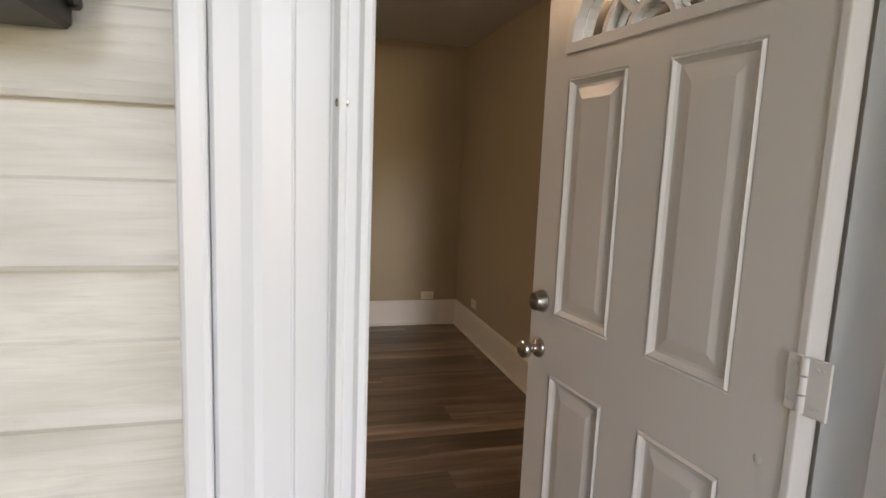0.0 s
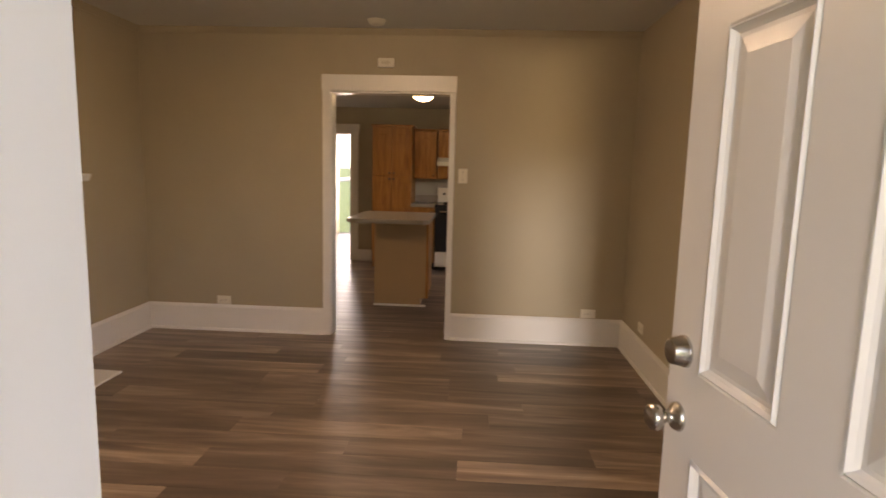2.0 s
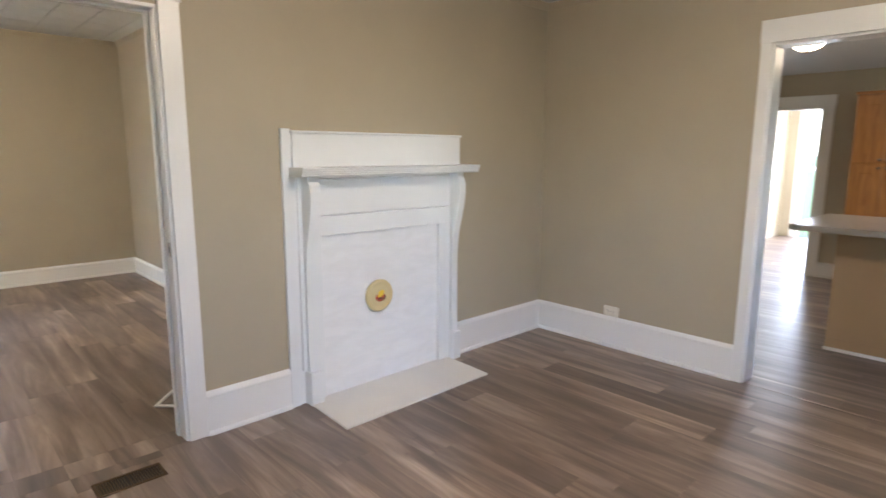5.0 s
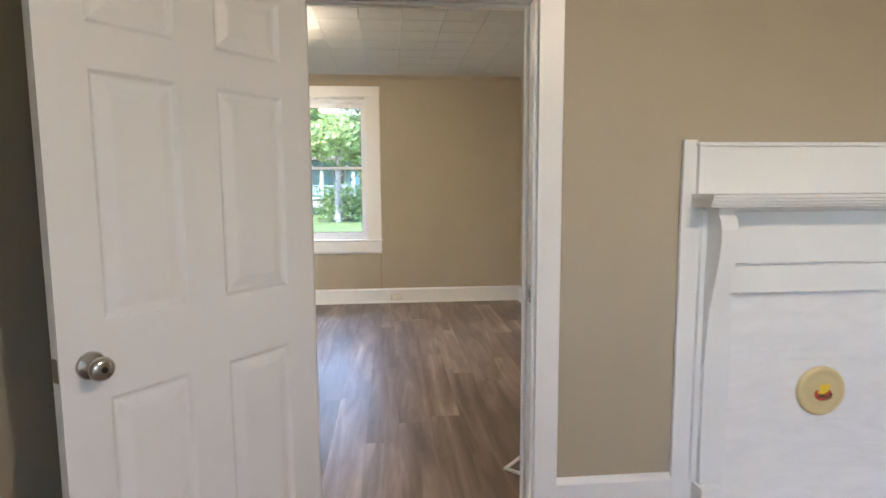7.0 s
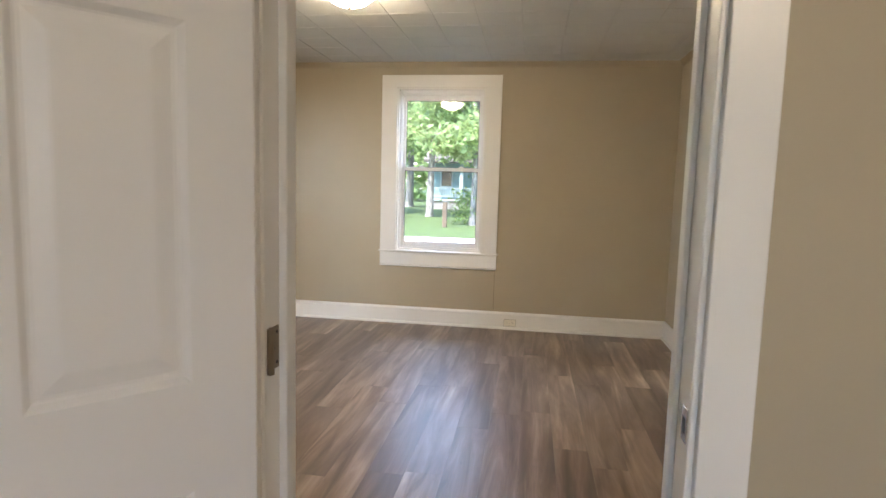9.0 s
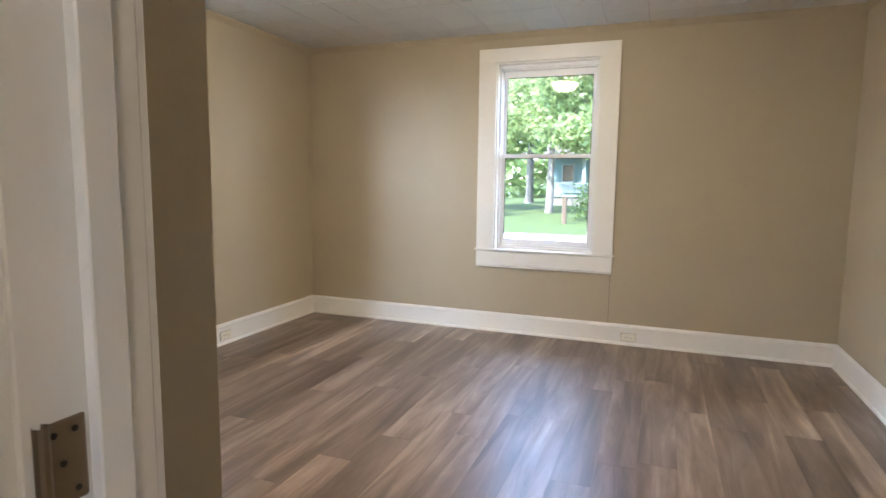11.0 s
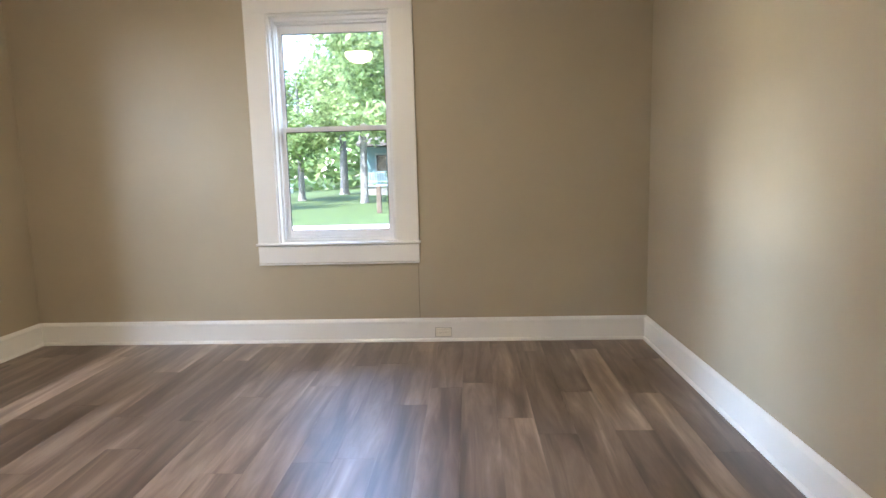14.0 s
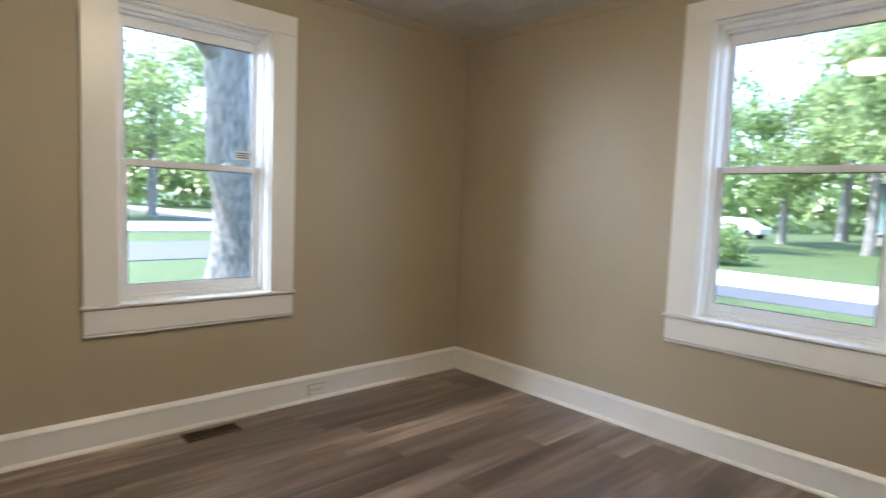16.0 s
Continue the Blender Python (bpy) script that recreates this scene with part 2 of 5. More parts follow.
# ---- structure ----
wall_front = wall_y("wall_living_south", YF + 0.02, YS, XW, XE + T, -0.1, 2.75, [(F0 - 0.030, F1 + 0.028, -0.1, FH)], WALL, "greige painted front wall with the doorway")
wall_y("wall_living_north", YN, KS, XW, XE + T, 0, 2.75, [(K0, K1, 0, KH)], WALL, "greige painted wall with the kitchen doorway")
wall_x("wall_living_east", XE, XE + T, YS, YN, 0, 2.75, [EW], WALL, "greige painted side wall")
wall_x("wall_partition", BE, XW, BS, KS, 0, 2.75, [(D0, D1, 0, DH)], WALL, "thick greige partition with the bedroom doorway")
wall_x("wall_bedroom_west", BW - T, BW, BS - T, BN + T, -0.5, 2.75, [W1], WALL, "greige bedroom wall with a sash window")
wall_y("wall_bedroom_south", BS - T, BS, BW, XW, -0.5, 2.75, [W2], WALL, "greige bedroom wall with a sash window")
wall_closet = single("wall_closet", boxes((-2.868, BE, BS, 0.957, 0, HB)), WALL, "greige boxed-in closet corner of the bedroom", "wall", "structure")
wall_y("wall_bedroom_north", BN, BN + T, BW, BE, 0, 2.75, [], WALL, "plain greige bedroom wall")
wall_y("wall_kitchen_north", KN, KN + 0.14, KW, KE, 0, 2.75, [(-2.05, -1.33, 0, 1.87)], WALL, "greige kitchen wall with a back doorway")
wall_x("wall_kitchen_west", KW - T, KW, KS, BACK, 0, 2.75, [], WALL, "plain greige kitchen side wall")
wall_x("wall_kitchen_east", KE, KE + T, KS, KN + 0.14, 0, 2.75, [(6.0, 7.2, 1.1, 2.0)], WALL, "greige kitchen side wall with an opening added for a lamp")
wall_y("wall_kitchen_south", KS - 0.14, KS, KW, BE, 0, 2.75, [], WALL, "plain greige kitchen wall")
wall_x("wall_back_room_east", -0.9, -0.9 + T, KN + 0.14, BACK, 0, 2.75, [(9.85, 11.15, 1.0, 2.0)], WALL, "cream back room wall with an opening added for a lamp")
wall_y("wall_back_room_north", BACK, BACK + T, KW, -0.72, 0, 2.75, [(-2.35, -1.62, 0, 2.05)], WALL, "cream back room wall with an open outside doorway")
single("ceiling_living", boxes((XW, XE, YS, YN, HL, HL + 0.05)), CEILING_PAINT, "flat pale grey painted ceiling", "ceiling", "structure")
single("ceiling_kitchen", boxes((KW, KE, KS, KN, HK, HK + 0.05)), CEILING_PAINT, "flat pale painted kitchen ceiling", "ceiling", "structure")
single("ceiling_back_room", boxes((KW, -0.9, KN + 0.14, BACK, HK, HK + 0.05)), CEILING_PAINT, "flat pale back room ceiling", "ceiling", "structure")


def tile_ceiling():
    """Fibre tiles 0.305 m square with fine bevelled joints, all in one mesh."""
    bm = boxes((BW, BE, BS, BN, HB + 0.004, HB + 0.05))
    s, e, x = 0.305, 0.0045, BW
    while x < BE:
        y = BS
        while y < BN:
            x1, y1 = min(x + s, BE), min(y + s, BN)
            lo = [bm.verts.new(p) for p in ((x + e, y + e, HB), (x1 - e, y + e, HB), (x1 - e, y1 - e, HB), (x + e, y1 - e, HB))]
            hi = [bm.verts.new(p) for p in ((x + 0.001, y + 0.001, HB + 0.0038), (x1 - 0.001, y + 0.001, HB + 0.0038), (x1 - 0.001, y1 - 0.001, HB + 0.0038), (x + 0.001, y1 - 0.001, HB + 0.0038))]
            bm.faces.new(lo)
            for k in range(4):
                bm.faces.new((lo[k], lo[(k + 1) % 4], hi[(k + 1) % 4], hi[k]))
            y += s
        x += s
    return single("ceiling_bedroom", bm, CEILING_PAINT, "pale grey fibre tile ceiling with fine joints", "ceiling", "structure")


tile_ceiling()


# ---- trim ----
def base_profile(h):
    """(distance from the wall, height): shoe, flat board and moulded cap."""
    return [(0.0005, 0), (0.030, 0), (0.030, 0.010), (0.024, 0.019), (0.018, 0.021), (0.018, h - 0.034), (0.022, h - 0.031), (0.022, h - 0.020), (0.015, h - 0.010), (0.009, h - 0.004), (0.006, h), (0.0005, h)]


def baseboard(wall, at, a, b, h, side):
    """Along a wall at x or y = at, from a to b; side: +1 if the room lies on the greater side."""
    bm = bmesh.new()
    extrude_outline(bm, [(at + side * d, z) for d, z in base_profile(h)], "y" if wall == "x" else "x", a, b)
    return single("baseboard", bm, TRIM, "white painted wooden baseboard with a moulded cap", "baseboard", "structure")


HBL, HBB = 0.222, 0.168
MY0, MY1 = 2.70, 3.965
for a, b in ((YS, D0 - 0.085), (D1 + 0.085, MY0), (MY1 - 0.005, YN)):
    baseboard("x", XW, a, b, HBL, 1)
for a, b in ((XW, K0 - 0.055), (K1 + 0.032, XE)):
    baseboard("y", YN, a, b, HBL, -1)
baseboard("x", XE, YS, YN, HBL, -1)
for a, b in ((XW, F0 - 0.1), (F1 + 0.1, XE)):
    baseboard("y", YS, a, b, HBL, 1)
baseboard("x", BW, BS, BN, HBB, 1)
baseboard("y", BS, BW, -2.868, HBB, 1)
baseboard("x", -2.868, BS, 0.957, HBB, -1)
baseboard("y", 0.957, -2.868, BE, HBB, 1)
baseboard("y", BN, BW, BE, HBB, -1)
for a, b in ((0.957, D0 - 0.01), (D1 + 0.01, BN)):
    baseboard("x", BE, a, b, HBB, -1)
for a, b in ((-1.25, -0.95),):
    baseboard("y", KN, a, b, HBB, -1)
baseboard("x", -0.9, KN + 0.14, BACK, HBB, -1)


def crown(wall, at, a, b, side, top, material):
    bm = bmesh.new()
    prof = [(0.0005, top), (0.0005, top - 0.045), (0.008, top - 0.045), (0.012, top - 0.036), (0.026, top - 0.018), (0.034, top - 0.009), (0.036, top)]
    extrude_outline(bm, [(at + side * d, z) for d, z in prof], "y" if wall == "x" else "x", a, b)
    return single("trim", bm, material, "narrow greige painted cove trim under the ceiling", "trim", "structure")


crown("x", BW, BS, BN, 1, HB, WALL)
crown("y", BS, BW, -2.868, 1, HB, WALL)
crown("y", BN, BW, BE, -1, HB, WALL)
crown("x", BE, 0.957, BN, -1, HB, WALL)
crown("y", YN, XW, XE, -1, HL, WALL)
crown("x", XW, YS, YN, 1, HL, WALL)
# bead in the bedroom corner and the wallboard seam under the window
single("trim", soft_boxes([(BW, BW + 0.010, BS, BS + 0.010, HBB, HB - 0.045)], 0.003), WALL, "thin pale bead in the wall corner", "trim", "structure")
single("trim", boxes((BW, BW + 0.0012, 1.534, 1.5375, HBB + 0.001, 0.575)), SEAM_AND_SHADE, "thin dark open wallboard seam", "trim", "structure")


# ---- bedroom doorway ----
def doorway_trim():
    g = thing("door_frame", pose(XW, D0, 0), "white painted wooden door frame of the bedroom", "door frame", kind="structure")
    w, hd = D1 - D0, DH
    lining = 0.150
    for name, row in (("jamb", (-lining, 0.002, 0.0, 0.010, 0, hd - 0.016)), ("jamb", (-lining, 0.002, w - 0.016, w, 0, hd - 0.016)), ("head", (-lining, 0.002, 0, w, hd - 0.016, hd))):
        part(name, soft_boxes([row], 0.002), TRIM, g)
    for row in ((-0.106, -0.066, 0.010, 0.028, 0, hd - 0.016), (-0.108, -0.074, w - 0.028, w - 0.016, 0, hd - 0.016), (-0.108, -0.074, 0.028, w - 0.028, hd - 0.028, hd - 0.016)):
        part("door_stop", soft_boxes([row], 0.002), TRIM, g)
    for row in ((0.0, 0.020, -0.085, 0.004, 0, hd + 0.02), (0.0, 0.020, w - 0.004, w + 0.085, 0, hd + 0.02), (0.0, 0.022, -0.095, w + 0.095, hd + 0.02, hd + 0.14)):
        part("casing", soft_boxes([row], 0.003, 2), TRIM, g)
    for row in ((-0.166, -0.150, -0.060, 0.006, 0, hd + 0.02), (-0.166, -0.150, w - 0.006, w + 0.060, 0, hd + 0.02), (-0.168, -0.150, -0.066, w + 0.066, hd + 0.02, hd + 0.10)):
        part("casing", soft_boxes([row], 0.004, 2), TRIM, g)
    # strike plate in the latch jamb
    bm = soft_boxes([(-0.040, -0.008, w - 0.0185, w - 0.0155, 0.90, 0.965)], 0.001)
    st = part("strike_plate", bm, NICKEL, g, "nickel strike plate")
    part("latch_hole", boxes((-0.032, -0.017, w - 0.0192, w - 0.018, 0.917, 0.947)), DARK_METAL, st)
    for z in (0.26, 1.015, 1.78):
        bm = soft_boxes([(-0.062, -0.020, 0.0095, 0.0125, z - 0.045, z + 0.045)], 0.002)
        lathe(bm, [(0.0075, -0.048), (0.0075, 0.048)], Matrix.Translation((-0.014, 0.016, z)), 10)
        hg = part("hinge", bm, BRONZE, g, "aged bronze butt hinge leaf")
        bm = bmesh.new()
        for dx_, dz in ((-0.050, 0.032), (-0.036, 0.0), (-0.050, -0.032), (-0.028, 0.032)):
            lathe(bm, [(0.0035, 0.0), (0.0035, 0.0012), (0, 0.0016)], Matrix.Translation((dx_, 0.0125, z + dz)) @ Matrix.Rotation(-math.pi / 2, 4, "X"), 8)
        part("screw", bm, DARK_METAL, hg)


doorway_trim()


def kitchen_doorway():
    g = thing("door_frame", pose(K0, YN, 0), "white painted cased opening to the kitchen", "door frame", kind="structure")
    w, hd = K1 - K0, KH
    for name, row in (("jamb", (0, 0.015, -0.002, 0.142, 0, hd - 0.015)), ("jamb", (w - 0.015, w, -0.002, 0.142, 0, hd - 0.015)), ("head", (0, w, -0.002, 0.142, hd - 0.015, hd))):
        part(name, soft_boxes([row], 0.002), TRIM, g)
    for row in ((-0.055, 0.006, -0.020, 0, 0, hd), (w - 0.006, w + 0.032, -0.020, 0, 0, hd), (-0.060, w + 0.036, -0.022, 0, hd, hd + 0.122)):
        part("casing", soft_boxes([row], 0.003, 2), TRIM, g)
    for row in ((-0.055, 0.006, 0.14, 0.16, 0, hd), (w - 0.006, w + 0.055, 0.14, 0.16, 0, hd), (-0.060, w + 0.060, 0.14, 0.162, hd, hd + 0.122)):
        part("casing", soft_boxes([row], 0.003, 2), TRIM, g)


kitchen_doorway()


def back_doorway():
    g = thing("door_frame", pose(-2.05, KN, 0), "white painted door frame at the back of the kitchen", "door frame", kind="structure")
    w, hd = 0.72, 1.87
    for row in ((-0.11, 0.004, -0.02, 0, 0, hd), (w - 0.004, w + 0.11, -0.02, 0, 0, hd), (-0.12, w + 0.12, -0.022, 0, hd, hd + 0.13)):
        part("casing", soft_boxes([row], 0.003, 2), TRIM, g)
    for row in ((0, 0.015, -0.002, 0.142, 0, hd), (w - 0.015, w, -0.002, 0.142, 0, hd), (0.015, w - 0.015, -0.002, 0.142, hd - 0.015, hd)):
        part("jamb", soft_boxes([row], 0.002), TRIM, g)


back_doorway()


# ---- panelled doors ----
STEEL_PANEL = ((0, 0), (0.004, -0.003), (0.010, 0.004), (0.016, -0.004), (0.022, -0.009), (0.030, -0.009), (0.058, -0.002), (0.062, -0.001))
WOOD_PANEL = ((0, 0), (0.003, -0.002), (0.010, -0.0085), (0.014, -0.0100), (0.020, -0.0100), (0.046, -0.0022), (0.050, -0.0015))


def panel_face(bm, us, vs, panels, at, skip=(), profile=WOOD_PANEL):
    """A door face cut on a grid; each panel sinks to a moulded groove and rises to a raised field. at(u, v, depth) gives the place."""
    for i in range(len(us) - 1):
        for j in range(len(vs) - 1):
            u0, u1, v0, v1 = us[i], us[i + 1], vs[j], vs[j + 1]
            if (i, j) in skip:
                continue
            if (i, j) not in panels:
                bm.faces.new([bm.verts.new(at(u, v, 0)) for u, v in ((u0, v0), (u1, v0), (u1, v1), (u0, v1))])
                continue
            rings = []
            for inset, depth in profile:
                rings.append([bm.verts.new(at(u, v, depth)) for u, v in ((u0 + inset, v0 + inset), (u1 - inset, v0 + inset), (u1 - inset, v1 - inset), (u0 + inset, v1 - inset))])
            for a, b in zip(rings, rings[1:]):
                for k in range(4):
                    bm.faces.new((a[k], a[(k + 1) % 4], b[(k + 1) % 4], b[k]))
            bm.faces.new(rings[-1])


def slab_edges(bm, w, h, t0, t1):
    for row in (((0, t0, 0), (0, t1, 0), (0, t1, h), (0, t0, h)), ((w, t0, 0), (w, t1, 0), (w, t1, h), (w, t0, h)), ((0, t0, 0), (w, t0, 0), (w, t1, 0), (0, t1, 0)), ((0, t0, h), (w, t0, h), (w, t1, h), (0, t1, h))):
        bm.faces.new([bm.verts.new(p) for p in row])


def knob(parent, u, z, side, t, material, deep=0.062):
    """A round door knob with its rose, on the face at depth t; side: which way it points."""
    bm = bmesh.new()
    m = Matrix.Translation((u, t, z)) @ Matrix.Rotation(-side * math.pi / 2, 4, "X")
    lathe(bm, [(0, 0), (0.033, 0), (0.033, 0.004), (0.029, 0.009), (0.014, 0.012), (0.012, 0.028), (0.018, 0.034), (0.026, 0.040), (0.0285, 0.048), (0.027, 0.056), (0.021, deep), (0.010, deep + 0.002), (0, deep + 0.002)], m, 28)
    k = part("door_handle", bm, material, parent, "round satin nickel door knob", True)
    bm = bmesh.new()
    lathe(bm, [(0, 0), (0.007, 0), (0.007, 0.0015), (0, 0.0015)], Matrix.Translation((u, t + side * (deep + 0.0022), z)) @ Matrix.Rotation(-side * math.pi / 2, 4, "X"), 14)
    part("keyhole", bm, DARK_METAL, k)


def bedroom_door():
    """Hinge edge at the origin, leaf along +x, the face seen from the room at y = 0 looking to +y side."""
    g = thing("door_2", pose(-2.077, 1.383, 0.012, 0, 0, -38.7), "white six-panel bedroom door standing open", "door", kind="structure")
    w, h, t = 0.765, 1.965, 0.035
    us = [0, 0.108, 0.334, 0.447, 0.662, w]
    vs = [0, 0.20, 0.825, 1.012, 1.585, 1.685, 1.86, h]
    panels = {(i, j) for i in (1, 3) for j in (1, 3, 5)}
    bm = bmesh.new()
    panel_face(bm, us, vs, panels, lambda u, v, d: (u, 0 + d, v))
    panel_face(bm, us, vs, panels, lambda u, v, d: (u, -t - d, v))
    slab_edges(bm, w, h, -t, 0)
    part("leaf", bm, DOOR_PAINT, g)
    knob(g, 0.700, 0.912, 1, 0.0, NICKEL)
    knob(g, 0.700, 0.912, -1, -t, NICKEL)
    part("latch_plate", soft_boxes([(w - 0.001, w + 0.002, -t / 2 - 0.012, -t / 2 + 0.012, 0.885, 0.940)], 0.001), NICKEL, g, "nickel latch plate on the door edge")


bedroom_door()


def front_door():
    """Hinge edge at the origin, leaf along +y; the outer face is x = 0, looking to -x."""
    g = thing("door_1", pose(1.0564, 0.7116, 0.012, 0, 0, 7.3), "pale grey panelled steel front door with a fan light, standing open", "door", kind="structure")
    w, h, t = 0.858, 2.03, 0.044
    us = [0, 0.138, 0.370, 0.500, 0.740, w]
    vs = [0, 0.22, 0.812, 0.984, 1.650, 1.715, 1.98, h]
    panels = {(i, j) for i in (1, 3) for j in (1, 3)}
    fan = {(i, 5) for i in (1, 2, 3)}
    for name, x, sgn in (("outer_skin", 0.0, 1), ("inner_skin", t, -1)):
        bm = bmesh.new()
        panel_face(bm, us, vs, panels, lambda u, v, d: (x - sgn * d, u, v), fan, STEEL_PANEL)
        # spandrels round the half-round light
        cu, cv, r = 0.439, 1.725, 0.24
        arc = [(cu + 0.298 * math.cos(a), cv + r * math.sin(a)) for a in [math.pi * k / 24 for k in range(25)]]
        for (ua, va), (ub, vb) in zip(arc, arc[1:]):
            bm.faces.new([bm.verts.new((x, q, s)) for q, s in ((ua, va), (ub, vb), (ub, 1.98), (ua, 1.98))])
        bm.faces.new([bm.verts.new((x, q, s)) for q, s in ((0.138, 1.715), (0.740, 1.715), (0.740, cv), (0.138, cv))])
        for ua, ub in ((0.138, 0.141), (0.737, 0.740)):
            bm.faces.new([bm.verts.new((x, q, s)) for q, s in ((ua, cv), (ub, cv), (ub, 1.98), (ua, 1.98))])
        part(name, bm, STEEL_DOOR, g)
    bm = bmesh.new()
    for row in (((0, 0, 0), (t, 0, 0), (t, 0, h), (0, 0, h)), ((0, w, 0), (t, w, 0), (t, w, h), (0, w, h)), ((0, 0, 0), (t, 0, 0), (t, w, 0), (0, w, 0)), ((0, 0, h), (t, 0, h), (t, w, h), (0, w, h))):
        bm.faces.new([bm.verts.new(p) for p in row])
    part("edge", bm, STEEL_DOOR, g)
    part("edge_moulding", soft_boxes([(-0.004, t + 0.002, -0.004, 0.016, 0, h)], 0.004, 2), DOOR_PAINT, g, "white edge strip on the hinge side")
    # fan light: arched frame, straight sill, spokes and scallops over one pane

    def bar(bm, pts, wd, x0, x1):
        for (ya, za), (yb, zb) in zip(pts, pts[1:]):
            d = Vector((yb - ya, zb - za)).normalized() * wd / 2
            nrm = Vector((-d.y, d.x))
            q = [(ya - nrm.x, za - nrm.y), (yb - nrm.x, zb - nrm.y), (yb + nrm.x, zb + nrm.y), (ya + nrm.x, za + nrm.y)]
            a = [bm.verts.new((x1, y, z)) for y, z in q]
            mid = [bm.verts.new((x0, y, z)) for y, z in q]
            bm.faces.new(mid), bm.faces.new(a[::-1])
            for k in range(4):
                bm.faces.new((a[k], a[(k + 1) % 4], mid[(k + 1) % 4], mid[k]))

    cu, cv = 0.439, 1.725
    arc = lambda rx, rz, n=28, a0=0.0, a1=math.pi, ox=0.0, oz=0.0: [(cu + ox + rx * math.cos(a0 + (a1 - a0) * k / n), cv + oz + rz * math.sin(a0 + (a1 - a0) * k / n)) for k in range(n + 1)]
    bm = bmesh.new()
    bar(bm, arc(0.298, 0.24), 0.028, -0.012, t + 0.012)
    bar(bm, [(cu - 0.310, cv), (cu + 0.310, cv)], 0.026, -0.012, t + 0.012)
    lf = part("fan_light_frame", bm, DOOR_PAINT, g, "white moulded fan light frame")
    bm = bmesh.new()
    for k in range(1, 4):
        a = math.pi * k / 4
        bar(bm, [(cu + 0.075 * math.cos(a), cv + 0.06 * math.sin(a)), (cu + 0.28 * math.cos(a), cv + 0.225 * math.sin(a))], 0.014, -0.006, t + 0.006)
    bar(bm, arc(0.16, 0.125), 0.016, -0.006, t + 0.006)
    bar(bm, arc(0.072, 0.058, 14), 0.014, -0.006, t + 0.006)
    part("muntin", bm, DOOR_PAINT, lf, "white curved muntins")
    bm = bmesh.new()
    pts = arc(0.29, 0.232, 28)
    for x in (t / 2 - 0.003, t / 2 + 0.003):
        bm.faces.new([bm.verts.new((x, y, z)) for y, z in pts])
    pane = part("pane", bm, GLASS, lf)
    pane.visible_shadow = False
    # lock set
    for x, side in ((0.0, -1), (t, 1)):
        rot = Matrix.Rotation(side * math.pi / 2, 4, "Y")
        bm = bmesh.new()
        lathe(bm, [(0, 0), (0.031, 0), (0.031, 0.004), (0.026, 0.012), (0.012, 0.016), (0.012, 0.030), (0.020, 0.037), (0.027, 0.044), (0.0285, 0.052), (0.026, 0.060), (0.019, 0.066), (0.0, 0.068)], Matrix.Translation((x, 0.802, 0.872)) @ rot, 28)
        part("door_handle", bm, NICKEL, g, "round satin nickel door knob", True)
        bm = bmesh.new()
        lathe(bm, [(0, 0), (0.0335, 0), (0.0335, 0.005), (0.0330, 0.0055), (0.0322, 0.006), (0.0256, 0.031), (0.0250, 0.0318), (0.0242, 0.032), (0.0, 0.032)], Matrix.Translation((x, 0.798, 1.016)) @ rot, 28)
        part("deadbolt", bm, NICKEL, g, "satin nickel deadbolt cylinder", True)
    for z in (0.22, 1.06, 1.82):
        bm = soft_boxes([(-0.007, -0.002, -0.002, 0.026, z - 0.05, z + 0.05), (-0.007, -0.002, -0.050, -0.008, z - 0.05, z + 0.05)], 0.002)
        for k in range(3):
            lathe(bm, [(0, -0.015), (0.0075, -0.015), (0.0075, 0.015), (0, 0.015)], Matrix.Translation((-0.006, -0.005, z - 0.033 + 0.033 * k)), 12)
        hg = part("hinge", bm, DOOR_PAINT, g, "hinge painted over in white")
        bm = bmesh.new()
        for yy in (0.010, 0.019, -0.026, -0.036):
            for zz in (-0.033, 0.033):
                lathe(bm, [(0.004, 0), (0.004, 0.0012), (0, 0.0016)], Matrix.Translation((-0.007, yy, z + zz)) @ Matrix.Rotation(-math.pi / 2, 4, "Y"), 8)
        part("screw", bm, DOOR_PAINT, hg)
    bm = bmesh.new()
    lathe(bm, [(0.010, 0), (0.007, 0.0012), (0, 0.0016)], Matrix.Translation((0, 0.063, 0.893)) @ Matrix.Rotation(-math.pi / 2, 4, "Y"), 12)
    part("dent", bm, STEEL_DOOR, g, "small paint blister", True)


front_door()


# ---- front door frame, porch and siding ----
def siding_material():
    m = Mat("vinyl_siding", 0.42)
    p = m.co((4, 4, 46))
    g = m.noise(p, 2.2, 5, 0.6, 1.4)
    stain = m.noise(m.co((2.2, 2.2, 9)), 1.7, 3)
    c = m.ramp(g, [(0.3, (0.60, 0.575, 0.515)), (0.5, (0.68, 0.66, 0.60)), (0.7, (0.73, 0.71, 0.655))])
    c = m.mix(m.ramp(stain, [(0.46, (0, 0, 0)), (0.68, (0.6, 0.6, 0.6))]), c, (0.46, 0.44, 0.39))
    m.color(c)
    m.bump(g, 0.35, 0.0012)
    return m.m


SIDING = siding_material()


